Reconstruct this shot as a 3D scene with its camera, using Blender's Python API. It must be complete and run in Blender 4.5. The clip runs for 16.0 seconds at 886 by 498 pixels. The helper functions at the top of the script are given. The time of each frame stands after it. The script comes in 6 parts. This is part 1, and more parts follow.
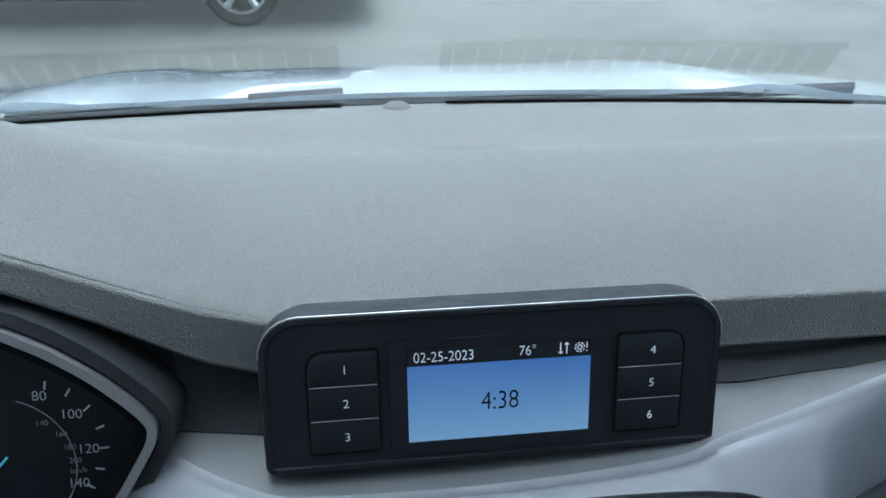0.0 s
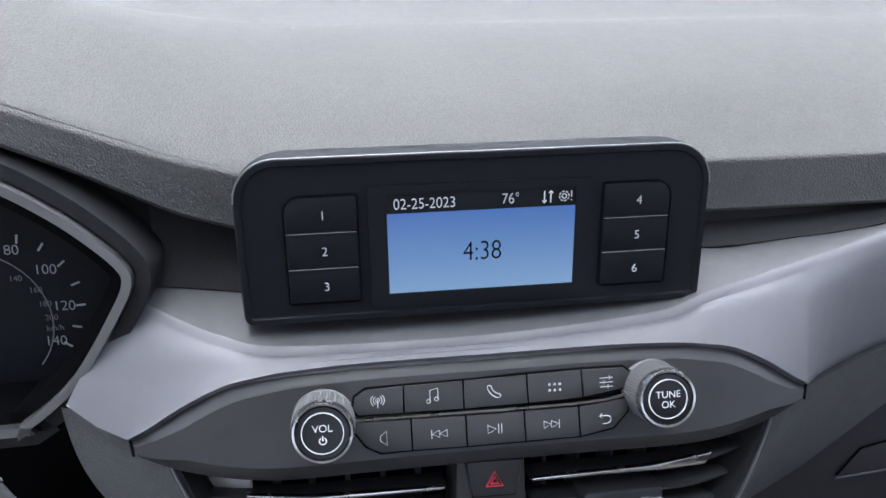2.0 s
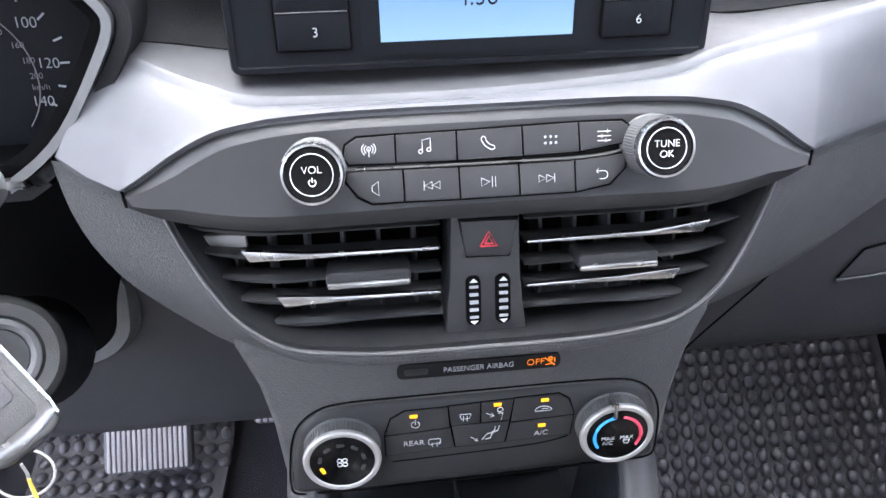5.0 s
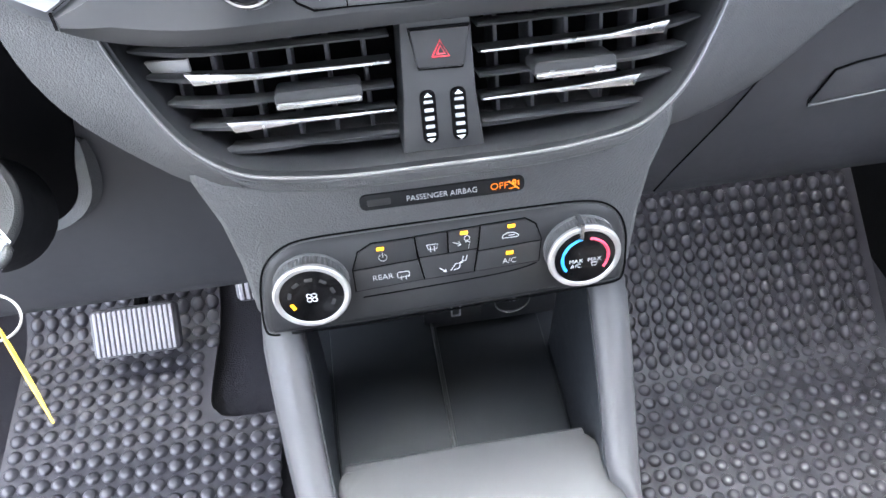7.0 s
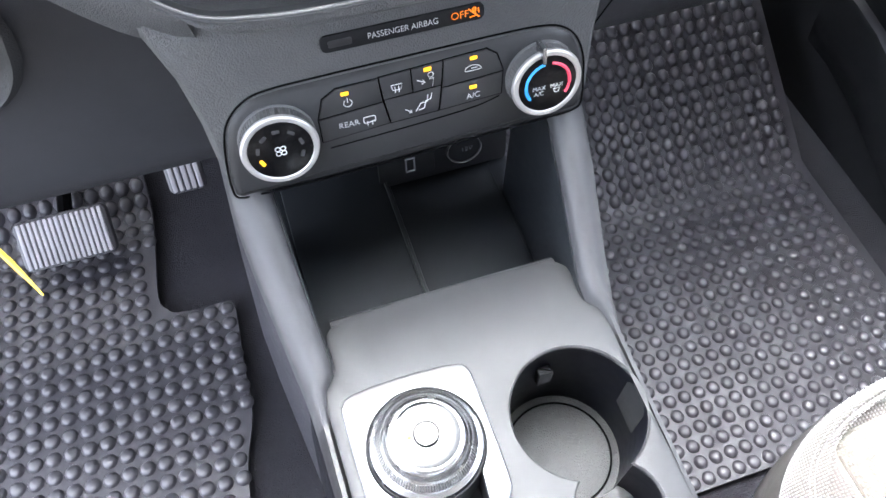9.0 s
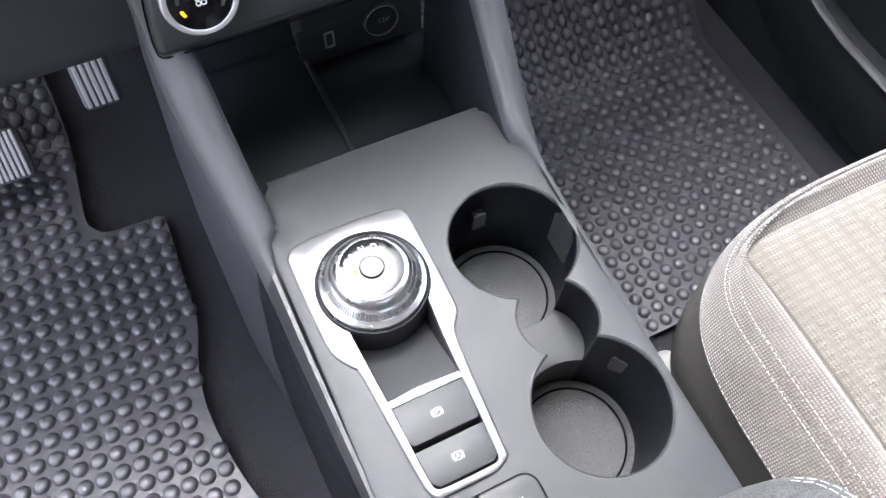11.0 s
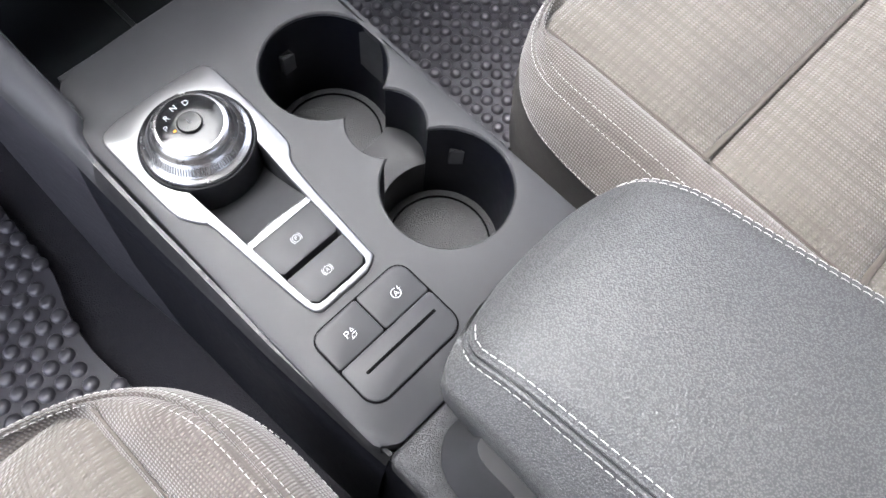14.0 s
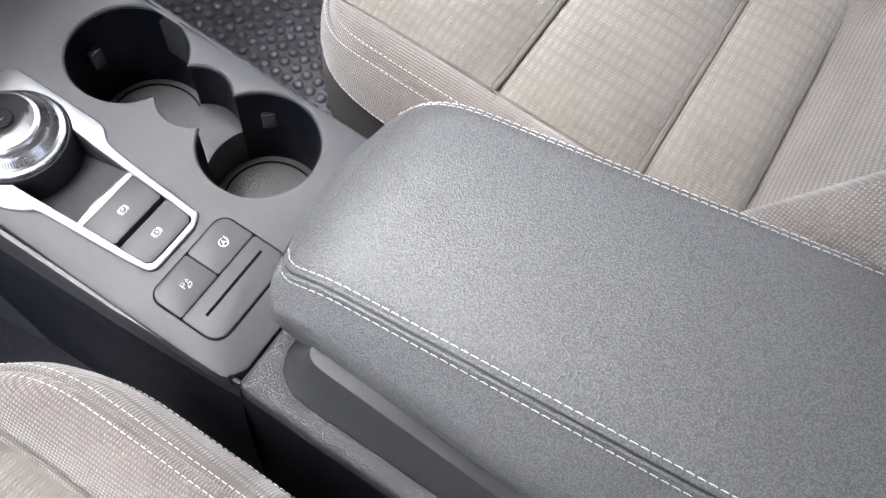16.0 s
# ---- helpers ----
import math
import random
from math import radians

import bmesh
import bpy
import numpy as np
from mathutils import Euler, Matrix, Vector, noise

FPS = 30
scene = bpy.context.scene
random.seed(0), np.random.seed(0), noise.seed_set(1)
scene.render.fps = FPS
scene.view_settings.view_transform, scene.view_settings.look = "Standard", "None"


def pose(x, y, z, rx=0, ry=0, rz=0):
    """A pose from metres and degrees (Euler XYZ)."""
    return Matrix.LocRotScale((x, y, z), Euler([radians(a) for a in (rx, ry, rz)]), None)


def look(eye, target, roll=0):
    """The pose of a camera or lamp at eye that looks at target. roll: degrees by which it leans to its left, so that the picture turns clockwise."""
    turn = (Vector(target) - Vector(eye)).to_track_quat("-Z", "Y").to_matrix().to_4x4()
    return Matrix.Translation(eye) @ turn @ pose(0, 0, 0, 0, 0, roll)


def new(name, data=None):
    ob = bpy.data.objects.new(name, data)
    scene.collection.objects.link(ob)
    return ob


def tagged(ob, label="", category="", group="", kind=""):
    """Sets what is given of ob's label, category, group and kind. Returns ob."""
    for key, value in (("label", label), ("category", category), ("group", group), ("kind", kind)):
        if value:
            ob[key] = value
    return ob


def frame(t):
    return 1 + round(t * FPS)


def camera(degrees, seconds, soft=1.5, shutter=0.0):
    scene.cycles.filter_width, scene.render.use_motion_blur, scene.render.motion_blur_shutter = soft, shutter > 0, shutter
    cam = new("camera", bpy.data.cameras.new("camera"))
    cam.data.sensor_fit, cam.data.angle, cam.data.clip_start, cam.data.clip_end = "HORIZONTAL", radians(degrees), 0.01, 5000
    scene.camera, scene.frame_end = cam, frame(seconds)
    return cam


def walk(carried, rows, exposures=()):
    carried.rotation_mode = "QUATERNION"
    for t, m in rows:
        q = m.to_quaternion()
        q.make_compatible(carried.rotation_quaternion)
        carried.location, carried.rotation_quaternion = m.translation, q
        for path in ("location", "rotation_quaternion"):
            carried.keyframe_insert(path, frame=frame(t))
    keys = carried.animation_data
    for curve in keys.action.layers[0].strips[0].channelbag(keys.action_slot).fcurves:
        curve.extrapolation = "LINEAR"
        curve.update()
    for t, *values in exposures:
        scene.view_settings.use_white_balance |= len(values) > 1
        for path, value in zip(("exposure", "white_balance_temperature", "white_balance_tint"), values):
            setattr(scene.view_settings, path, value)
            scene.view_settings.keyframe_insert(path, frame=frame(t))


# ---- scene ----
cam = camera(60.6, 16.0)
PATH = [
    (0, (-0.07, -0.007, 0.996), (0.162, 1.716, 0.008), 1.0),
    (0.5, (-0.073, -0.009, 0.986), (0.157, 1.699, -0.028), 1.1),
    (1, (-0.071, -0.012, 0.975), (0.161, 1.671, -0.08), 1.3),
    (1.5, (-0.068, -0.017, 0.96), (0.174, 1.65, -0.118), 1.4),
    (2, (-0.065, -0.024, 0.95), (0.175, 1.619, -0.164), 1.4),
    (2.5, (-0.064, -0.029, 0.944), (0.178, 1.586, -0.211), 1.5),
    (3, (-0.065, -0.033, 0.933), (0.179, 1.552, -0.261), 1.8),
    (5.5, (-0.052, -0.062, 0.888), (0.108, 1.342, -0.527), 0.4),
    (6, (-0.047, -0.07, 0.878), (0.108, 1.291, -0.58), -0.3),
    (6.5, (-0.045, -0.078, 0.868), (0.115, 1.236, -0.632), -1.0),
    (7, (-0.044, -0.085, 0.86), (0.135, 1.175, -0.683), -1.6),
    (7.5, (-0.047, -0.087, 0.849), (0.166, 1.102, -0.745), -1.7),
    (8, (-0.058, -0.081, 0.84), (0.197, 1.038, -0.798), -1.4),
    (8.5, (-0.073, -0.093, 0.841), (0.238, 0.955, -0.834), 0.0),
    (9, (-0.089, -0.103, 0.841), (0.264, 0.881, -0.863), 1.4),
    (9.5, (-0.1, -0.127, 0.837), (0.296, 0.821, -0.88), 3.5),
    (12, (-0.129, -0.18, 0.817), (0.395, 0.514, -0.984), 5.6),
    (12.5, (-0.133, -0.189, 0.813), (0.413, 0.452, -1.001), 5.8),
    (13, (-0.134, -0.208, 0.811), (0.439, 0.372, -1.016), 6.8),
    (13.5, (-0.137, -0.223, 0.808), (0.465, 0.292, -1.028), 8.2),
    (14, (-0.137, -0.241, 0.81), (0.495, 0.218, -1.031), 9.5),
    (14.5, (-0.148, -0.256, 0.817), (0.521, 0.143, -1.025), 11.5),
    (15, (-0.151, -0.277, 0.83), (0.555, 0.079, -1.007), 12.6),
    (15.5, (-0.155, -0.302, 0.84), (0.596, 0.011, -0.986), 13.9),
    (16, (-0.157, -0.327, 0.85), (0.644, -0.062, -0.963), 15.7),
]
walk(cam, [(t, look(eye, target, roll)) for t, eye, target, roll in PATH], [(0.0, 2.05, 5350, 0), (1.0, 2.15, 5650, 8), (2.0, 2.35, 5950, 14), (3.0, 2.8, 6150, 17), (5.5, 3.72, 6150, 13), (7.0, 4.3, 6100, 11), (9.5, 3.68, 6100, 12), (12.5, 2.8, 6250, 15), (14.5, 2.64, 6250, 14), (16.0, 2.74, 6250, 14)])

# ---- world and light ----
world = bpy.data.worlds.new("sky")
scene.world = world
world.use_nodes = True
wn = world.node_tree
sky = wn.nodes.new("ShaderNodeTexSky")
sky.sky_type = "NISHITA"
sky.sun_disc = False
sky.sun_elevation, sky.sun_rotation = radians(67), radians(-10)
sky.air_density, sky.dust_density, sky.ozone_density = 1.0, 4.0, 1.0
veil = wn.nodes.new("ShaderNodeHueSaturation")  # thin cloud takes most of the blue
veil.inputs["Saturation"].default_value = 0.35
wn.links.new(sky.outputs[0], veil.inputs["Color"])
wn.links.new(veil.outputs[0], wn.nodes["Background"].inputs[0])
wn.nodes["Background"].inputs[1].default_value = 0.15
sun_data = bpy.data.lights.new("sun", "SUN")
sun_data.energy, sun_data.angle, sun_data.color = 0.4, radians(40), (1.0, 0.97, 0.93)
sun = new("sun", sun_data)
sun.matrix_world = look((-0.23, 1.3, 3.1), (0, 0, 0))


# ---- materials ----
def shader(name):
    m = bpy.data.materials.new(name)
    m.use_nodes = True
    nt = m.node_tree
    return m, nt, nt.nodes["Principled BSDF"]


def mixed(nt, fac, a, b):
    n = nt.nodes.new("ShaderNodeMix")
    n.data_type = "RGBA"
    nt.links.new(fac, n.inputs["Factor"])
    n.inputs["A"].default_value, n.inputs["B"].default_value = (*a, 1), (*b, 1)
    return n.outputs["Result"]


def tex(nt, kind, scale, coord, detail=3.0):
    n = nt.nodes.new(kind)
    n.inputs["Scale"].default_value = scale
    if "Detail" in n.inputs and kind == "ShaderNodeTexNoise":
        n.inputs["Detail"].default_value = detail
    nt.links.new(coord, n.inputs["Vector"])
    return n


def surface(name, a, b, rough=0.5, metal=0.0, grain=900.0, bump=0.15, blotch=9.0, depth=0.0006, cells=False, coat=0.0, spec=0.5, crease=0.0):
    """A worn surface: two colours in soft blotches, fine grain relief, uneven gloss."""
    m, nt, p = shader(name)
    co = nt.nodes.new("ShaderNodeTexCoord").outputs["Object"]
    big = tex(nt, "ShaderNodeTexNoise", blotch, co, 5.0)
    nt.links.new(mixed(nt, big.outputs["Fac"], a, b), p.inputs["Base Color"])
    p.inputs["Metallic"].default_value = metal
    p.inputs["Specular IOR Level"].default_value = spec
    p.inputs["Coat Weight"].default_value = coat
    mid = tex(nt, "ShaderNodeTexNoise", blotch * 14, co, 4.0)
    r = nt.nodes.new("ShaderNodeMapRange")
    nt.links.new(mid.outputs["Fac"], r.inputs["Value"])
    r.inputs["To Min"].default_value, r.inputs["To Max"].default_value = rough - 0.07, rough + 0.09
    nt.links.new(r.outputs["Result"], p.inputs["Roughness"])
    if bump:
        if cells:
            wob = tex(nt, "ShaderNodeTexNoise", grain * 0.55, co, 2.0)  # uneven, pebbled cells
            wv = nt.nodes.new("ShaderNodeVectorMath")
            wv.operation = "MULTIPLY_ADD"
            nt.links.new(wob.outputs["Color"], wv.inputs[0])
            wv.inputs[1].default_value = (1.3 / grain,) * 3
            nt.links.new(co, wv.inputs[2])
            g = tex(nt, "ShaderNodeTexVoronoi", grain, wv.outputs[0])
            g.feature = "SMOOTH_F1"
            g.inputs["Smoothness"].default_value = 0.3
            out = g.outputs["Distance"]
            if crease:  # shade between the cells of the grain, darkened into the colour
                cr = nt.nodes.new("ShaderNodeMapRange")
                nt.links.new(out, cr.inputs["Value"])
                cr.inputs["From Min"].default_value, cr.inputs["From Max"].default_value = 0.25, 0.62
                cr.inputs["To Min"].default_value, cr.inputs["To Max"].default_value = 1.0, 1.0 - crease
                mc = nt.nodes.new("ShaderNodeMix")
                mc.data_type, mc.blend_type = "RGBA", "MULTIPLY"
                mc.inputs["Factor"].default_value = 1.0
                nt.links.new(p.inputs["Base Color"].links[0].from_socket, mc.inputs["A"])
                nt.links.new(cr.outputs["Result"], mc.inputs["B"])
                nt.links.new(mc.outputs["Result"], p.inputs["Base Color"])
                gl = nt.nodes.new("ShaderNodeMath")  # the creases are duller too
                gl.operation = "MULTIPLY"
                nt.links.new(cr.outputs["Result"], gl.inputs[0])
                gl.inputs[1].default_value = spec * 1.15
                nt.links.new(gl.outputs[0], p.inputs["Specular IOR Level"])
        else:
            out = tex(nt, "ShaderNodeTexNoise", grain, co, 2.0).outputs["Fac"]
        bp = nt.nodes.new("ShaderNodeBump")
        bp.inputs["Strength"].default_value, bp.inputs["Distance"].default_value = bump, depth
        bp.invert = cells
        nt.links.new(out, bp.inputs["Height"])
        nt.links.new(bp.outputs["Normal"], p.inputs["Normal"])
    return m


def glow(name, colour, strength):
    m, nt, p = shader(name)
    p.inputs["Base Color"].default_value = (*[c * 0.3 for c in colour], 1)
    p.inputs["Emission Color"].default_value = (*colour, 1)
    p.inputs["Emission Strength"].default_value = strength
    return m


def weave(name, a, b, pitch, rough=0.9, rib=0.0):
    """Woven cloth: crossed threads, with ribs across the seat where rib is given."""
    m, nt, p = shader(name)
    co = nt.nodes.new("ShaderNodeTexCoord").outputs["Object"]
    big = tex(nt, "ShaderNodeTexNoise", 14.0, co, 6.0)
    turn = nt.nodes.new("ShaderNodeMapping")  # threads run on over the upright sides
    turn.inputs["Rotation"].default_value = (0, radians(40), 0)
    nt.links.new(co, turn.inputs["Vector"])
    co = turn.outputs["Vector"]
    waves = []
    for axis in ("X", "Y"):
        w = nt.nodes.new("ShaderNodeTexWave")
        w.bands_direction = axis
        w.inputs["Scale"].default_value = 0.314 / pitch
        w.inputs["Distortion"].default_value = 0.6
        w.inputs["Detail Scale"].default_value = 3.0
        nt.links.new(co, w.inputs["Vector"])
        waves.append(w.outputs["Fac"])
    mul = nt.nodes.new("ShaderNodeMath")
    mul.operation = "MULTIPLY"
    nt.links.new(waves[0], mul.inputs[0])
    nt.links.new(waves[1], mul.inputs[1])
    height = mul.outputs[0]
    if rib:
        w = nt.nodes.new("ShaderNodeTexWave")
        w.bands_direction = "Y"
        w.inputs["Scale"].default_value = 0.314 / rib
        w.inputs["Distortion"].default_value = 1.2
        w.inputs["Detail Scale"].default_value = 12.0
        nt.links.new(co, w.inputs["Vector"])
        add = nt.nodes.new("ShaderNodeMath")
        nt.links.new(height, add.inputs[0])
        nt.links.new(w.outputs["Fac"], add.inputs[1])
        height = add.outputs[0]
        col = nt.nodes.new("ShaderNodeTexWave")  # fine lines part the ribs into short bars
        col.bands_direction = "X"
        col.inputs["Scale"].default_value = 0.314 / 0.0135
        col.inputs["Distortion"].default_value = 0.8
        nt.links.new(co, col.inputs["Vector"])
        pw = nt.nodes.new("ShaderNodeMath")
        pw.operation = "POWER"
        nt.links.new(col.outputs["Fac"], pw.inputs[0])
        pw.inputs[1].default_value = 0.3
        mu = nt.nodes.new("ShaderNodeMath")
        mu.operation = "MULTIPLY"
        nt.links.new(height, mu.inputs[0])
        nt.links.new(pw.outputs[0], mu.inputs[1])
        height = mu.outputs[0]
    f = nt.nodes.new("ShaderNodeMath")
    f.operation = "MULTIPLY_ADD"
    nt.links.new(height, f.inputs[0])
    f.inputs[1].default_value = 0.3 if rib else 0.55
    nt.links.new(big.outputs["Fac"], f.inputs[2])
    nt.links.new(mixed(nt, f.outputs[0], a, b), p.inputs["Base Color"])
    bp = nt.nodes.new("ShaderNodeBump")
    bp.inputs["Strength"].default_value, bp.inputs["Distance"].default_value = 0.8, 0.001
    nt.links.new(height, bp.inputs["Height"])
    nt.links.new(bp.outputs["Normal"], p.inputs["Normal"])
    p.inputs["Roughness"].default_value = rough
    p.inputs["Sheen Weight"].default_value = 0.3
    return m


SOFT = surface("soft_dash_skin", (0.088, 0.088, 0.087), (0.106, 0.105, 0.103), 0.64, grain=900, bump=0.5, depth=0.001, cells=True, spec=0.24, crease=0.12)
DARK = surface("dark_plastic", (0.042, 0.042, 0.048), (0.054, 0.054, 0.06), 0.5, grain=1300, bump=0.25, cells=True)
SATIN = surface("satin_dark_plastic", (0.014, 0.0145, 0.016), (0.021, 0.0215, 0.023), 0.42, grain=2500, bump=0.05)
GREY = surface("console_grey_plastic", (0.027, 0.0274, 0.0295), (0.035, 0.0355, 0.0375), 0.48, grain=2200, bump=0.08, spec=0.38)
BODY = surface("grained_stack_plastic", (0.066, 0.067, 0.07), (0.082, 0.083, 0.086), 0.5, grain=950, bump=0.55, depth=0.001, cells=True)
SILVER = surface("silver_paint", (0.103, 0.105, 0.1165), (0.1165, 0.1185, 0.13), 0.6, metal=0.12, grain=3000, bump=0.03)
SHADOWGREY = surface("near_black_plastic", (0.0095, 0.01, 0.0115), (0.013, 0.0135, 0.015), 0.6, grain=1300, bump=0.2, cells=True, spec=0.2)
FLANK = surface("dark_console_flank", (0.029, 0.0285, 0.036), (0.038, 0.0375, 0.046), 0.46, grain=1300, bump=0.2, cells=True, spec=0.35)
SLAT = surface("slat_grey_plastic", (0.03, 0.0305, 0.033), (0.04, 0.0405, 0.043), 0.4, bump=0)
KNURL = surface("ribbed_knob_grey", (0.085, 0.086, 0.09), (0.11, 0.111, 0.115), 0.42, bump=0)
VENTRIM = surface("dull_grey_vent_rim", (0.046, 0.046, 0.049), (0.056, 0.056, 0.059), 0.5, metal=0.1, bump=0)
# the band's silver again, darkened to carry the shade on the shelf
SHELF = surface("shaded_silver_shelf", (0.062, 0.063, 0.068), (0.076, 0.077, 0.082), 0.5, grain=2500, bump=0.05)
CHROME = surface("satin_chrome", (0.5, 0.5, 0.51), (0.56, 0.56, 0.57), 0.24, metal=1.0, bump=0)
BRIGHT = surface("bright_frame_metal", (0.2, 0.2, 0.207), (0.245, 0.245, 0.252), 0.38, metal=1.0, grain=1500, bump=0.02)
BEZEL = surface("dull_bezel_metal", (0.22, 0.22, 0.227), (0.26, 0.26, 0.267), 0.35, metal=0.9, bump=0)
GLOSS = surface("gloss_black", (0.003, 0.003, 0.0035), (0.005, 0.005, 0.0055), 0.14, bump=0, spec=0.2)
PIANO = surface("piano_black_lacquer", (0.006, 0.0062, 0.007), (0.009, 0.0092, 0.01), 0.1, bump=0, spec=0.55)
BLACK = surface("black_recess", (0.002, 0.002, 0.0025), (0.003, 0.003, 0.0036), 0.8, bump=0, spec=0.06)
MATTE = surface("matt_black_housing", (0.0058, 0.0066, 0.0088), (0.0075, 0.0085, 0.0108), 0.5, grain=2500, bump=0.05, spec=0.12)
RUBBER = surface("rubber_stud", (0.043, 0.0405, 0.049), (0.053, 0.05, 0.06), 0.37, grain=500, bump=0.05, blotch=2.0, spec=0.9)
MATSHEET = surface("rubber_mat", (0.042, 0.0395, 0.0475), (0.051, 0.048, 0.057), 0.42, grain=260, bump=0.05, blotch=2.0, spec=0.5)
PALECAP = surface("pale_satin_plastic", (0.3, 0.295, 0.285), (0.35, 0.345, 0.335), 0.5, grain=1500, bump=0.08)
PEDAL = surface("pedal_rubber", (0.42, 0.4, 0.43), (0.5, 0.48, 0.51), 0.4, grain=700, bump=0.1)
PANEL = surface("control_panel_plastic", (0.019, 0.0196, 0.0215), (0.025, 0.0256, 0.0275), 0.42, grain=2500, bump=0.05)
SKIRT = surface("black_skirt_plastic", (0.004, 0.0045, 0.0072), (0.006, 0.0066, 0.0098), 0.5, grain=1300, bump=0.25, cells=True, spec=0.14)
TRAY = surface("dark_tray_plastic", (0.0105, 0.0122, 0.015), (0.015, 0.0172, 0.0208), 0.5, grain=1500, bump=0.25, cells=True, spec=0.4)
DIM = surface("dim_white_print", (0.26, 0.27, 0.29), (0.31, 0.32, 0.34), 0.6, bump=0)
CARPET = surface("black_carpet", (0.016, 0.0152, 0.02), (0.03, 0.0285, 0.0365), 0.95, grain=700, bump=0.8, depth=0.003)
LEATHER = surface("black_leather", (0.07, 0.0712, 0.072), (0.086, 0.0873, 0.0885), 0.46, grain=920, bump=0.65, depth=0.0006, cells=True, spec=0.85, crease=0.36)
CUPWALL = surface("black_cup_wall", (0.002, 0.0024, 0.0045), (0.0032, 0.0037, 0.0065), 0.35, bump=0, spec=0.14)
CUPMAT = surface("cup_base_rubber", (0.064, 0.064, 0.066), (0.084, 0.084, 0.086), 0.5, grain=900, bump=0.8, depth=0.001, cells=True)
CLOTH = weave("beige_cloth", (0.048, 0.041, 0.036), (0.168, 0.148, 0.132), 0.0022)
RIBBED = weave("ribbed_seat_cloth", (0.094, 0.084, 0.0715), (0.161, 0.1465, 0.126), 0.0026, rib=0.0072)
SEAM = surface("seam_cloth", (0.09, 0.08, 0.069), (0.115, 0.103, 0.09), 0.95, bump=0.2)
SEATSIDE = surface("grey_seat_vinyl", (0.06, 0.057, 0.054), (0.085, 0.081, 0.077), 0.5, grain=700, bump=0.2)
THREAD = surface("pale_thread", (0.5, 0.49, 0.47), (0.58, 0.57, 0.55), 0.8, bump=0)
WHITE = surface("white_print", (0.52, 0.53, 0.54), (0.58, 0.59, 0.6), 0.6, bump=0)
FAINT = surface("faint_print", (0.14, 0.14, 0.15), (0.17, 0.17, 0.18), 0.6, bump=0)
AMBER = glow("amber_lamp", (1.0, 0.42, 0.01), 0.2)
ORANGE = glow("orange_word_lamp", (1.0, 0.24, 0.005), 0.085)
RINGSATIN = surface("pale_satin_ring", (0.5, 0.5, 0.5), (0.56, 0.56, 0.56), 0.42, metal=0.85, bump=0)
RINGMETAL = surface("satin_ring_metal", (0.26, 0.26, 0.265), (0.3, 0.3, 0.305), 0.28, metal=1.0, bump=0)
REDP = surface("red_print", (0.6, 0.03, 0.05), (0.65, 0.04, 0.06), 0.5, bump=0)
BLUEP = surface("blue_print", (0.03, 0.3, 0.75), (0.04, 0.33, 0.8), 0.5, bump=0)
REDARC = surface("red_arc_print", (0.7, 0.05, 0.1), (0.75, 0.06, 0.11), 0.5, bump=0)
TEAL = surface("pale_blue_pointer", (0.1, 0.5, 0.62), (0.12, 0.55, 0.66), 0.5, bump=0)
YELLOW = surface("yellow_tag", (0.55, 0.33, 0.02), (0.62, 0.39, 0.04), 0.5, bump=0.1)
ASPHALT = surface("parking_asphalt", (0.05, 0.05, 0.043), (0.14, 0.137, 0.12), 0.85, grain=90, bump=0.5, blotch=1.1, depth=0.01)
HOODPAINT = surface("pale_blue_white_paint", (0.6, 0.66, 0.7), (0.64, 0.7, 0.74), 0.15, metal=0.3, bump=0, coat=1.0)
CARPAINT = surface("dark_car_paint", (0.01, 0.012, 0.018), (0.014, 0.016, 0.022), 0.2, bump=0, coat=1.0)
ARMGREY = surface("satin_arm_plastic", (0.046, 0.0465, 0.051), (0.058, 0.0585, 0.063), 0.46, grain=1800, bump=0.1, spec=0.45)
COLLAR = surface("black_grained_collar", (0.02, 0.0205, 0.022), (0.028, 0.0286, 0.03), 0.45, grain=1100, bump=0.5, depth=0.001, cells=True)
LOCKGREY = surface("scuffed_grey_plastic", (0.042, 0.0425, 0.043), (0.062, 0.0625, 0.063), 0.5, grain=1300, bump=0.4, cells=True)
# paler than first set, so the unseen ceiling bounces fill light
LINER = surface("headliner_cloth", (0.68, 0.66, 0.62), (0.74, 0.72, 0.68), 0.95, grain=900, bump=0.3)
GLASS, _nt, _p = shader("windshield_glass")
_p.inputs["Transmission Weight"].default_value, _p.inputs["Roughness"].default_value, _p.inputs["IOR"].default_value = 1.0, 0.0, 1.45
_p.inputs["Base Color"].default_value = (0.93, 0.97, 0.95, 1)

# the lit display: blue, paler towards its lower edge
LCD, _nt, _p = shader("blue_display")
_co = _nt.nodes.new("ShaderNodeTexCoord").outputs["Object"]
_sep = _nt.nodes.new("ShaderNodeSeparateXYZ")
_nt.links.new(_co, _sep.inputs[0])
_mr = _nt.nodes.new("ShaderNodeMapRange")
_nt.links.new(_sep.outputs["Z"], _mr.inputs["Value"])
_mr.inputs["From Min"].default_value, _mr.inputs["From Max"].default_value = 0.715, 0.765
_col = mixed(_nt, _mr.outputs["Result"], (0.37, 0.62, 0.9), (0.012, 0.155, 0.58))
_nt.links.new(_col, _p.inputs["Emission Color"])
_p.inputs["Emission Strength"].default_value = 0.11
_p.inputs["Base Color"].default_value = (0.02, 0.02, 0.03, 1)


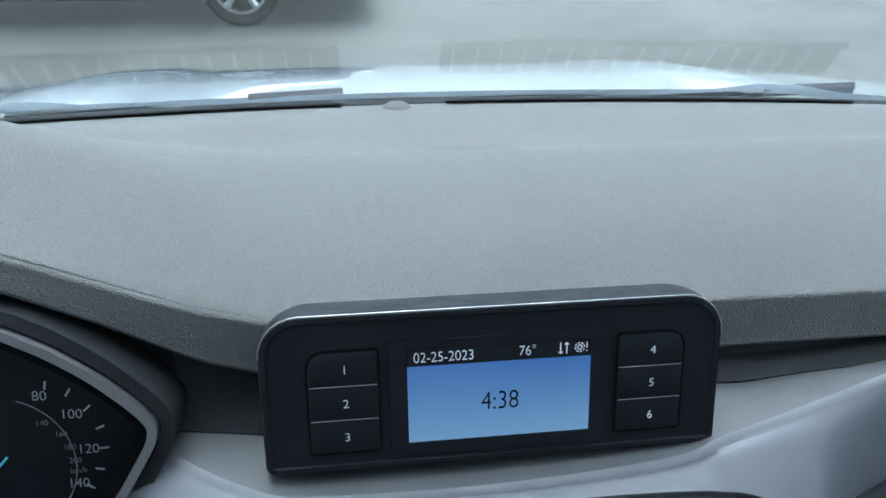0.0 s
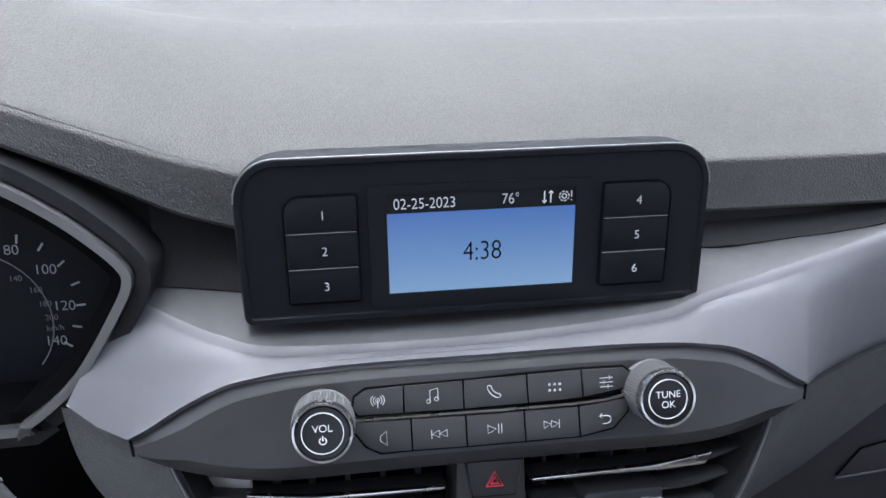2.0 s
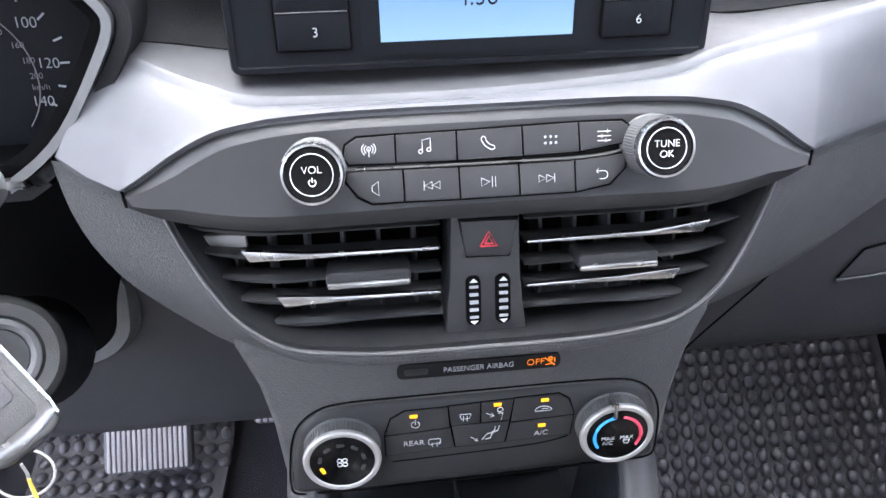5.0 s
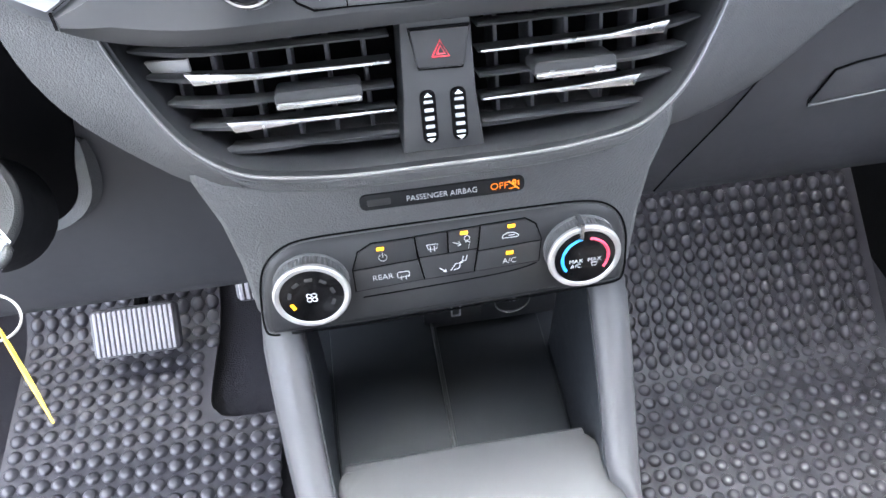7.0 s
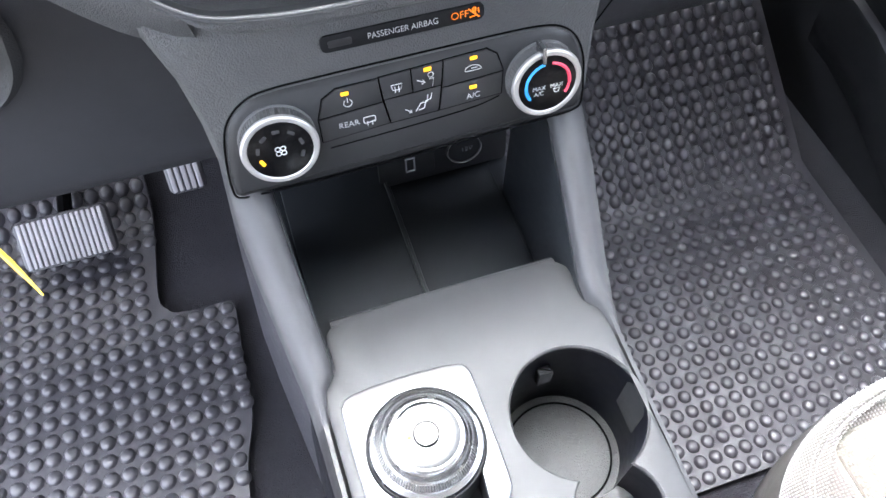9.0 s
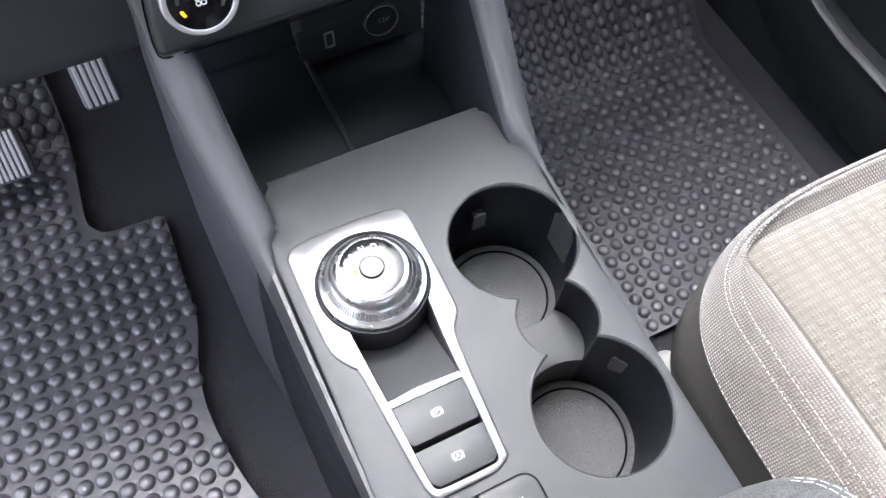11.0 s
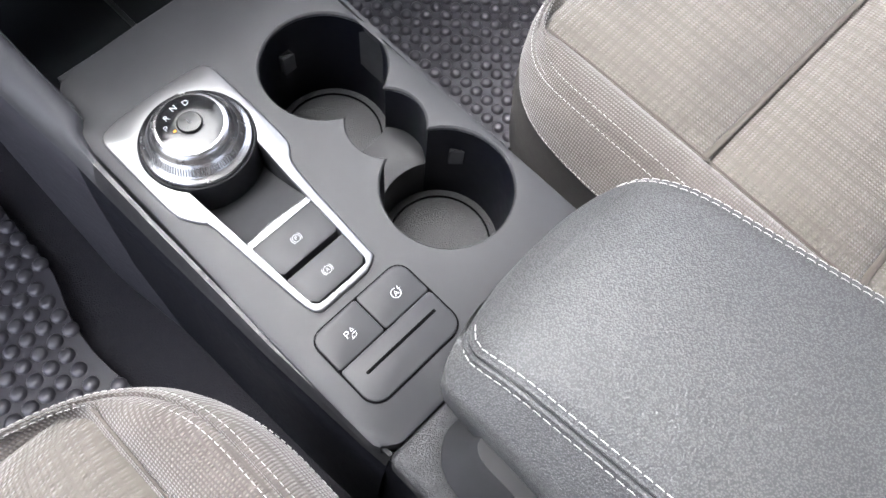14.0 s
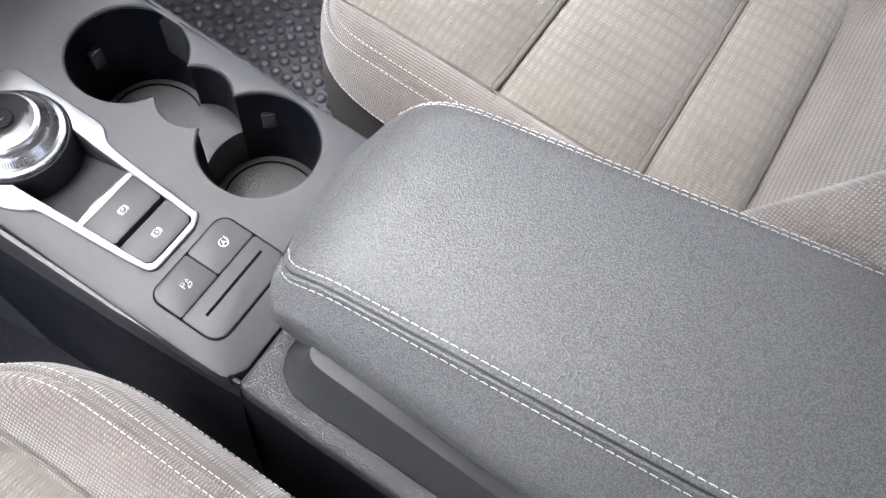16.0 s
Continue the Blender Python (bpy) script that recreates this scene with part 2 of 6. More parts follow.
# ---- builders ----
def part(name, bm, material, parent=None, label="", angle=35):
    """Links a bmesh as one mesh object, under a thing or a part where one is given."""
    bmesh.ops.recalc_face_normals(bm, faces=bm.faces)
    me = bpy.data.meshes.new(name)
    bm.to_mesh(me)
    bm.free()
    me.polygons.foreach_set("use_smooth", [True] * len(me.polygons))
    me.set_sharp_from_angle(angle=radians(angle))
    me.materials.append(material)
    ob = new(name, me)
    if parent:
        ob.parent = parent
        ob.matrix_parent_inverse = parent.matrix_basis.inverted() if parent.type == "EMPTY" else Matrix()
    return tagged(ob, label)


def thing(name, at, label, category, group=""):
    ob = new(name)
    ob.empty_display_size = 0.05
    ob.matrix_basis = Matrix.Translation(at)
    return tagged(ob, label, category, group)


def setting(name, bm, material, label="", category=""):
    return tagged(part(name, bm, material, None, label), "", category, "", "structure")


def loft(rows, closed=False, caps=False, bm=None):
    """Quads between rows of points; closed joins each row's ends."""
    bm = bm or bmesh.new()
    vs = [[bm.verts.new(p) for p in r] for r in rows]
    n = len(rows[0])
    for a, b in zip(vs, vs[1:]):
        for i in range(n if closed else n - 1):
            j = (i + 1) % n
            bm.faces.new((a[i], a[j], b[j], b[i]))
    if caps:
        bm.faces.new(vs[0][::-1])
        bm.faces.new(vs[-1])
    return bm


def inset(outline, d):
    """The outline moved inwards by d (counter-clockwise outlines)."""
    n, out = len(outline), []
    for i in range(n):
        a, p, b = Vector(outline[i - 1]), Vector(outline[i]), Vector(outline[(i + 1) % n])
        e, f = (p - a), (b - p)
        e = e.normalized() if e.length > 1e-9 else f.normalized()
        f = f.normalized() if f.length > 1e-9 else e
        m = Vector((-(e.y + f.y), e.x + f.x))
        m = m.normalized() if m.length > 1e-6 else Vector((-e.y, e.x))
        out.append(tuple(p + m * min(d / max(0.4, m.dot(Vector((-e.y, e.x)))), 2 * d)))
    return out


def rounded(w, h, r, n=5, cx=0.0, cy=0.0):
    """A rounded rectangle, counter-clockwise; r is one radius or four (bottom right, top right, top left, bottom left)."""
    r = r if isinstance(r, (tuple, list)) else (r,) * 4
    pts = []
    for k, (sx, sy) in enumerate(((1, -1), (1, 1), (-1, 1), (-1, -1))):
        q = max(r[k], 1e-5)
        for i in range(n + 1):
            a = radians(-90 + 90 * k + 90 * i / n)
            pts.append((cx + sx * (w / 2 - q) + q * math.cos(a), cy + sy * (h / 2 - q) + q * math.sin(a)))
    return pts


def slab(outline, at, low, high, bevel=0.0008, bm=None, steps=2):
    """An outline pushed from height low to high, its upper edge rounded; at(u, v, w) gives the place."""
    rows = [[at(u, v, low) for u, v in outline], [at(u, v, high - bevel) for u, v in outline]]
    for i in range(1, steps + 1):
        a = radians(90 * i / steps)
        rows.append([at(u, v, high - bevel + bevel * math.sin(a)) for u, v in inset(outline, bevel * (1 - math.cos(a)))])
    return loft(rows, True, True, bm)


def ring_of(outer, inner, at, low, high, bm=None):
    """A flat frame between two outlines with equally many points."""
    rows = [[at(*p, low) for p in outer], [at(*p, high) for p in outer], [at(*p, high) for p in inner], [at(*p, low) for p in inner]]
    rows.append(rows[0])
    return loft(rows, True, False, bm)


def turned(profile, at, n=40, bm=None, caps=True):
    """A turned body: profile of (radius, height) about (0, 0) in the frame at."""
    rows = [[at(r * math.cos(2 * math.pi * i / n), r * math.sin(2 * math.pi * i / n), h) for i in range(n)] for r, h in profile]
    return loft(rows, True, caps, bm)


def tube(points, r, n=6, closed=False, bm=None):
    """A round rod along points."""
    pts = [Vector(p) for p in points]
    rows, up = [], Vector((0.13, 0.21, 0.97))
    for i, p in enumerate(pts):
        a = pts[i - 1] if i or closed else pts[0]
        b = pts[(i + 1) % len(pts)] if i < len(pts) - 1 or closed else pts[-1]
        d = (b - a).normalized()
        s = d.cross(up).normalized()
        q = s.cross(d)
        rr = r[i] if isinstance(r, (list, tuple)) else r
        rows.append([p + (s * math.cos(2 * math.pi * k / n) + q * math.sin(2 * math.pi * k / n)) * rr for k in range(n)])
    if closed:
        rows.append(rows[0])
    bm = loft(rows, True, not closed, bm)
    if closed:
        bmesh.ops.remove_doubles(bm, verts=bm.verts, dist=1e-6)
    return bm


def flat(origin, up, bow=None):
    """A frame on a leaning face: u to the right, v up the face, w out of it towards the cabin."""
    o, up = Vector(origin), Vector(up).normalized()
    nrm = Vector((0, -up.z, up.y))

    def at(u, v, w=0.0):
        p = o + Vector((u, 0, 0)) + up * v + nrm * w
        if bow:
            p.y += bow(u)
        return p
    return at


def level(x, y, z):
    """A frame on a level face: u to the right, v ahead, w up."""
    return lambda u, v, w=0.0: Vector((x + u, y + v, z + w))


def moved(at, u0, v0, w0=0.0, turn=0.0):
    c, s = math.cos(radians(turn)), math.sin(radians(turn))
    return lambda u, v, w=0.0: at(u0 + u * c - v * s, v0 + u * s + v * c, w0 + w)


def lettering(name, words, size, at, material, parent, label="", width=1.0, lift=0.0003):
    """Words in the built-in font, lying in the frame at, centred on its origin."""
    cu = bpy.data.curves.new(name, "FONT")
    cu.body, cu.size, cu.align_x, cu.align_y, cu.extrude = words, size, "CENTER", "CENTER", 0.00012
    cu.offset = -0.011 * size
    tmp = new(name, cu)
    me = bpy.data.meshes.new_from_object(tmp.evaluated_get(bpy.context.evaluated_depsgraph_get()))
    bpy.data.objects.remove(tmp)
    for v in me.vertices:
        v.co = at(v.co.x * width, v.co.y, v.co.z + lift)
    me.materials.append(material)
    ob = new(name, me)
    if parent:
        ob.parent = parent
        ob.matrix_parent_inverse = parent.matrix_basis.inverted() if parent.type == "EMPTY" else Matrix()
    return tagged(ob, label)


def line_icon(strokes, at, r=0.0004, bm=None):
    """Thin strokes of print, each a list of (u, v)."""
    bm = bm or bmesh.new()
    for s in strokes:
        tube([at(u, v, 0.0003) for u, v in s], r, 4, bm=bm)
    return bm


def arc(cx, cy, r, a0, a1, n=12):
    return [(cx + r * math.cos(radians(a0 + (a1 - a0) * i / n)), cy + r * math.sin(radians(a0 + (a1 - a0) * i / n))) for i in range(n + 1)]


def smooth(pts, n=6):
    """A Catmull-Rom line through points of any dimension."""
    out, m = [], len(pts)
    for i in range(m - 1):
        p = [Vector(pts[max(0, min(m - 1, i + k))]) for k in (-1, 0, 1, 2)]
        for j in range(n):
            t = j / n
            out.append(tuple(0.5 * (2 * p[1] + (p[2] - p[0]) * t + (2 * p[0] - 5 * p[1] + 4 * p[2] - p[3]) * t * t + (3 * p[1] - p[0] - 3 * p[2] + p[3]) * t ** 3)))
    return out + [tuple(pts[-1])]


def mirrored(half):
    """A closed outline from its right half, given from bottom to top, counter-clockwise."""
    return list(half) + [(-u, v) for u, v in half[::-1] if u > 1e-6]


def box(x0, x1, y0, y1, z0, z1, r=0.004, bm=None):
    """An upright block with its upright and upper edges rounded."""
    w, d = x1 - x0, y1 - y0
    return slab(rounded(w, d, min(r, w / 2.2, d / 2.2)), level((x0 + x1) / 2, (y0 + y1) / 2, 0), z0, z1, min(r, (z1 - z0) / 2), bm)


# ---- cabin shell, ground and what stands outside ----
def sheet_of(rows, thick, bm=None, out=(0, -0.6, 1)):
    """A curved sheet from rows of points; its thickness goes away from the side that faces out."""
    g = [[Vector(p) for p in r] for r in rows]
    n, m = len(g), len(g[0])
    nrm = []
    for i in range(n):
        line = []
        for j in range(m):
            a = g[min(n - 1, i + 1)][j] - g[max(0, i - 1)][j]
            b = g[i][min(m - 1, j + 1)] - g[i][max(0, j - 1)]
            c = a.cross(b)
            line.append(c.normalized() if c.length > 1e-12 else Vector(out).normalized())
        nrm.append(line)
    total = sum((v for line in nrm for v in line), Vector())
    flip = -1.0 if total.dot(Vector(out)) < 0 else 1.0
    back = [[p - v * flip * abs(thick) for p, v in zip(r, l)] for r, l in zip(g, nrm)]
    loop = [r + q[::-1] for r, q in zip(g, back)]
    return loft(loop, True, True, bm)


bm = bmesh.new()
for (x, y) in ((-60, -40), (60, -40), (60, 120), (-60, 120)):
    bm.verts.new((x, y, -0.55))
bm.faces.new(bm.verts)
setting("ground", bm, ASPHALT, "pale worn asphalt of a parking lot", "ground")

bm = sheet_of([[(x, y, z) for x in (-0.78, 0.78)] for y, z in ((-1.3, -0.012), (0.56, -0.012), (0.72, 0.09), (0.8, 0.36))], 0.02)
setting("floor", bm, CARPET, "black carpet of a car floor", "floor")
for side, name in ((-1, "wall_left"), (1, "wall_right")):
    bm = bmesh.new()
    prof = smooth([(0.66, 0.0), (0.68, 0.2), (0.7, 0.45), (0.68, 0.62), (0.71, 0.74), (0.76, 0.78)], 4)
    if side > 0:
        loft([[(side * px, y, z) for px, z in prof] for y in (-1.3, -0.6, 0.1, 0.45, 0.75)], bm=bm)
    else:
        # the driver's door stands open: sill, rear quarter and foot panel remain
        loft([[(side * px, y, z) for px, z in prof] for y in (-1.3, -0.8, -0.45)], bm=bm)
        loft([[(side * px, y, z) for px, z in prof] for y in (0.56, 0.75)], bm=bm)
        loft([[(side * px, y, z) for px, z in prof[:3]] for y in (-0.45, 0.56)], bm=bm)
    bmesh.ops.recalc_face_normals(bm, faces=bm.faces)
    bmesh.ops.solidify(bm, geom=bm.faces[:], thickness=0.03)
    for y0, y1 in ((-0.62, -0.5),):
        box(side * 0.72 - 0.03, side * 0.72 + 0.03, y0, y1, 0.76, 1.24, 0.01, bm)
    setting(name, bm, SHADOWGREY, "dark grained door panel below its window", "door")
# out of view; closes the roof and reflects fill into the cabin
bm = sheet_of([[(x, y, 1.25 - 0.05 * (x / 0.7) ** 2) for x in np.linspace(-0.74, 0.74, 9)] for y in (-1.38, -0.6, -0.06)], 0.03, None, (0, 0, -1))
setting("ceiling", bm, LINER, "pale cloth headliner of the car", "ceiling")
bm = box(-0.72, 0.72, -1.38, -1.3, 0.0, 0.82, 0.02)
setting("wall_rear", bm, DARK, "dark rear wall of the cabin", "wall")


def cowl_y(x):
    return 0.66 - 0.2 * x * x


def windshield_row(s):
    """s runs from 0 at the cowl to 1 at the roof."""
    return [(x, (1 - s) * (cowl_y(x) + 0.092) + s * (0.16 - 0.1 * x * x) - 0.2 * s ** 2.2, 0.732 + 0.51 * s - 0.01 * x * x) for x in np.linspace(-0.72, 0.72, 13)]


bm = sheet_of([windshield_row(s) for s in np.linspace(0, 1, 8)], 0.004)
ws = setting("window_1", bm, GLASS, "clear sloping windshield with faint reflections", "windshield")
ws.visible_shadow = False

# the car's own bonnet, pale and glossy, with two raised lines
bm = bmesh.new()
rows = []
for y in np.linspace(0.8, 1.7, 12):
    s = (y - 0.72) / 0.98
    rows.append([(x, y - 0.14 * x * x, 0.748 - 0.13 * s - 0.13 * s * s - 0.014 * (x / 0.7) ** 4 + 0.01 * math.exp(-((abs(x) - 0.42 + 0.1 * s) / 0.05) ** 2)) for x in np.linspace(-0.78, 0.78, 33)])
rows.append([(x, y + 0.02, z - 0.25) for x, y, z in rows[-1]])
sheet_of(rows, 0.01, bm)
hood = thing("car_hood", (0, 1.2, 0.6), "pale blue-white glossy car bonnet ahead of the windshield", "car hood")
part("panel", bm, HOODPAINT, hood)

cowl = thing("cowl", (0, 0.7, 0.74), "black plastic cowl below the windshield", "cowl")
bm = sheet_of([[(x, cowl_y(x) + d, z) for x in np.linspace(-0.75, 0.75, 21)] for d, z in ((0.098, 0.725), (0.102, 0.737), (0.118, 0.738), (0.14, 0.728))], 0.008)
part("grille", bm, BLACK, cowl)
over = lambda p: Vector((-0.07, -0.007, 0.996)).lerp(Vector(p), 1.15)  # beyond the glass
for x0, x1, y0, y1, k in ((-0.364, -0.074, 0.662, 0.704, 0.7), (0.2, 0.437, 0.672, 0.684, 0.58)):
    wp = thing("wiper", (x0, 0.7, 0.765), "black windshield wiper lying on the cowl", "wiper", "wipers")
    lo = [over((x0 + (x1 - x0) * a, y0 + (y1 - y0) * a, 0.7655)) for a in np.linspace(0, 1, 8)]
    part("arm", tube(lo, 0.004, 6), BLACK, wp)
    hi = [over((x0 + (x1 - x0) * a, y0 + (y1 - y0) * a, 0.7685)) for a in np.linspace(k, 1, 5)]
    part("blade", tube(hi, 0.0065, 6), DARK, wp)

# a dark car parked across the lot
G = -0.55
pc = thing("parked_car", (-2.1, 7.6, G), "dark parked car with silver wheels across the lot", "car")
side = smooth([(-4.1, 0.3), (-4.1, 0.7), (-3.7, 0.95), (-2.9, 1.45), (-1.7, 1.5), (-0.9, 1.0), (-0.15, 0.85), (-0.02, 0.5), (-0.1, 0.24), (-4.0, 0.22)], 4)
bm = loft([[(x, y, G + z) for x, z in side] for y in (6.72, 6.78, 8.34, 8.44)], True, True)
part("body", bm, CARPAINT, pc)
part("sill", box(-2.95, -1.35, 6.69, 6.74, G + 0.25, G + 0.36, 0.03), BEZEL, pc, "grey lower sill")
for wx in (-0.9, -3.2):
    hub_at = lambda u, v, w, wx=wx: Vector((wx + u, 6.64 + w, G + 0.33 + v))
    wheel = part("wheel", turned([(0.2, 0.02), (0.29, 0.0), (0.325, 0.03), (0.33, 0.18)], hub_at, 32), BLACK, pc)
    bm = turned([(0.205, 0.012), (0.225, -0.006), (0.2, -0.01), (0.19, 0.012)], hub_at, 32, caps=False)
    for k in range(5):
        a = radians(72 * k + 90)
        tube([hub_at(0.03 * math.cos(a), 0.03 * math.sin(a), 0.0), hub_at(0.2 * math.cos(a), 0.2 * math.sin(a), 0.0)], 0.032, 6, bm=bm)
    turned([(0.06, 0.005), (0.05, -0.025)], hub_at, 16, bm)
    part("rim", bm, CHROME, wheel, "silver five-spoke rim")


# ---- dashboard ----
dash = thing("dashboard", (0, 0.45, 0.6), "dark grey grained dashboard with a silver trim band", "dashboard")


def rise(x, a, b):
    t = max(0.0, min(1.0, (x - a) / (b - a)))
    return t * t * (3 - 2 * t)


def pad_row(x):
    """One cut through the soft upper pad, from its lower front lip over the top to the glass."""
    # level behind the display and on the passenger's side, climbing to the hood over the instruments
    up = 0.43 * (math.sqrt((-x - 0.105) ** 2 + 0.0004) - x - 0.105) / 2 if x > -0.3 else 0.0855
    up *= 1 - 0.8 * rise(-x, 0.5, 0.72)
    left = rise(-x, 0.06, 0.16)
    zc = 0.7545 + up
    zb = zc - 0.0325 + 0.0145 * rise(-x, 0.12, 0.24)
    yc = 0.34 - 0.014 * left + 0.01 * rise(x, 0.3, 0.72)
    yb = yc - 0.004
    ye = cowl_y(x)
    fall = lambda y: 1 - rise(y, 0.4, 0.57)
    top = [(0.39, 0.7735), (0.43, 0.7815), (0.47, 0.7855), (0.5, 0.785), (0.525, 0.7785), (0.56, 0.776), (0.6, 0.774), (ye, 0.768)]
    pts = [(yb + 0.03, zb - 0.004), (yb + 0.006, zb - 0.003), (yb, zb + 0.001), (yb + 0.0005, zb + 0.006), (yc - 0.0012, zc - 0.0055), (yc - 0.0004, zc - 0.0012), (yc + 0.0022, zc + 0.0006), (yc + 0.009, zc + 0.0032)]
    pts += [(y, z + 0.9 * up * fall(y)) for y, z in top]
    return [Vector((x, y, z)) for y, z in pts]


xs = sorted(set([round(v, 3) for v in np.linspace(-0.72, 0.72, 37)] + [-0.15, -0.2, 0.13]))
bm = sheet_of([smooth([tuple(p) for p in pad_row(x)], 3) for x in xs], -0.006)
part("pad", bm, SOFT, dash, "soft grey grained upper pad", 24)

bm = sheet_of([[(x, cowl_y(x) + d, z) for x in np.linspace(-0.72, 0.72, 21)] for d, z in ((-0.004, 0.766), (0.004, 0.762), (0.036, 0.7485), (0.088, 0.732))], 0.004, None, (0, 0, 1))
part("deck", bm, DARK, dash, "dark deck below the glass")
# demister slots: the deck dips towards the glass, with pale fins across the dip
for x0, x1 in ((-0.36, -0.075), (0.02, 0.4)):
    us = np.linspace(x0, x1, 14)
    vent = part("demister_vent", sheet_of([[(x, cowl_y(x) + d, z) for x in us] for d, z in ((-0.0045, 0.7695), (-0.004, 0.7712), (0.0, 0.7712), (0.004, 0.765), (0.036, 0.752))], 0.002, None, (0, 0, 1)), BLACK, dash, "black demister slot with fins")
    for k in range(int((x1 - x0) / 0.0225)):
        x = x0 + 0.012 + 0.0225 * k
        yv = cowl_y(x)
        part("fin", sheet_of([[(x + dx, yv + d, z) for dx in (-0.001, 0.001)] for d, z in ((0.003, 0.768), (0.012, 0.7645), (0.036, 0.7545))], 0.004, None, (0, 0, 1)), GREY, vent)
part("sun_sensor", turned([(0.0135, 0.0), (0.0125, 0.002), (0.009, 0.0048), (0.0045, 0.006)], level(-0.026, 0.649, 0.7675), 20), SOFT, dash, "small domed light sensor")

def bow(u):
    return 2.8 * max(0.0, abs(u) - 0.09) ** 2


RADIO = flat((0, 0.2303, 0.665), (0, 0.504, 0.864), bow)
VENTS = flat((0, 0.2228, 0.608), (0, 0.3965, 0.918), bow)
CLIMATE = flat((0, 0.209, 0.482), (0, 0.2425, 0.9701))
FACE = flat((0, 0.287, 0.7475), (0, 0.2487, 0.9686))

radio_low = smooth([(0.0, -0.0145), (0.042, -0.0147), (0.086, -0.0152), (0.117, -0.0155), (0.146, -0.015), (0.165, -0.0142), (0.177, -0.0128)], 4)
radio_top = smooth([(0.1785, -0.0045), (0.168, 0.0035), (0.152, 0.0165), (0.1375, 0.0262), (0.125, 0.0325), (0.112, 0.036), (0.0985, 0.0385), (0.07, 0.04), (0.035, 0.0403), (0.0, 0.0401)], 4)
radio_outline = mirrored(radio_low + radio_top)

# silver band: from the panel's upper edge over a soft lip to the shelf under the display
low_right = smooth([(0.0, 0.0406), (0.035, 0.0408), (0.07, 0.0405), (0.0985, 0.039), (0.1125, 0.0365), (0.1255, 0.033), (0.138, 0.0267), (0.1525, 0.017), (0.1685, 0.004), (0.1795, -0.0042)], 3)


LIPS = smooth([(-0.19, 0.306, 0.712), (-0.175, 0.297, 0.709), (-0.155, 0.283, 0.7065), (-0.131, 0.271, 0.7025), (-0.1, 0.264, 0.6985), (0.0, 0.262, 0.6985), (0.09, 0.266, 0.7025), (0.12, 0.2715, 0.709), (0.158, 0.281, 0.7125), (0.196, 0.2905, 0.7165), (0.237, 0.302, 0.72), (0.31, 0.322, 0.731), (0.45, 0.36, 0.745), (0.74, 0.41, 0.75)], 8)


def lip_at(x):
    return Vector((x, float(np.interp(x, [c[0] for c in LIPS], [c[1] for c in LIPS])), float(np.interp(x, [c[0] for c in LIPS], [c[2] for c in LIPS]))))


def shelf_back(x):
    """Where the shelf behind the lip meets the dark wall under the pad."""
    q = lip_at(x)
    return Vector((x, max(q.y + 0.008, 0.313 + 0.012 * rise(x, 0.0, 0.13)), q.z - 0.0005 - 0.009 * rise(x, 0.1, 0.16) * (1 - rise(x, 0.24, 0.36))))


def trim_rows():
    low = [RADIO(u, v, 0.0005) for u, v in low_right]
    left = [RADIO(-u, v, 0.0005) for u, v in low_right][::-1][:-1]
    path = [Vector((-0.209, 0.265, 0.6735)), Vector((-0.194, 0.256, 0.6665))] + left + low
    path += [Vector((0.2, 0.268, 0.652)), Vector((0.222, 0.279, 0.65)), Vector((0.252, 0.292, 0.649)), Vector((0.3, 0.308, 0.648)), Vector((0.36, 0.325, 0.648)), Vector((0.5, 0.36, 0.65)), Vector((0.72, 0.4, 0.655))]
    rows = []
    for p in path:
        q = lip_at(p.x * (1.0 if p.x > 0 else 0.86))
        back = shelf_back(q.x)
        m1, m2 = p.lerp(q, 0.35), p.lerp(q, 0.75)
        swell = Vector((0, -0.25, 0.4)) * (q - p).length
        m1 += swell * 0.1
        m2 += swell * 0.12
        under = p + Vector((0, 0.005, -0.0105))
        rows.append([tuple(under), tuple(p.lerp(under, 0.15))] + smooth([tuple(p), tuple(m1), tuple(m2), tuple(q + Vector((0, -0.001, -0.002)))], 4) + [tuple(q + Vector((0, 0.0008, 0.0004))), tuple(q + Vector((0, 0.0035, 0.0012))), tuple(q.lerp(back, 0.4)), tuple(back)])
    return rows


rows = []
for x in np.linspace(-0.72, 0.72, 61):
    x = float(x)
    k, p = shelf_back(max(x, -0.19)), pad_row(x)[1]
    k.x, k.y = x, k.y + 0.07 * rise(-x, 0.172, 0.2)
    k.z -= 0.16 * rise(-x, 0.172, 0.2)
    rows.append([k + Vector((0, 0.001, -0.008)), k + Vector((0, -0.0005, 0.001)), Vector((x, 0.5 * (k.y + p.y) + 0.008, 0.5 * (k.z + p.z))), Vector((x, p.y + 0.004, p.z + 0.001))])
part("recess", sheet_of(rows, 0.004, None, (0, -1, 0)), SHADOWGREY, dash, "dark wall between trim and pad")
band = trim_rows()
part("trim", sheet_of([r[:-2] for r in band], -0.004), SILVER, dash, "smooth silver painted band", 50)
# same silver as the trim; its shade is in the darker colour
part("shelf", sheet_of([r[-3:] for r in band], -0.003), SHELF, dash, "silver shelf behind the band's lip, darkened as in shade", 50)

# centre stack shell round the vents, wrapping back under itself
bz_half = smooth([(0.0, -0.037), (0.047, -0.0368), (0.077, -0.0345), (0.1075, -0.029), (0.1285, -0.0165), (0.1405, -0.003), (0.151, 0.014), (0.159, 0.03), (0.166, 0.048), (0.17, 0.06)], 4)
bz_line = [(-u, v) for u, v in bz_half[::-1]] + bz_half[1:]


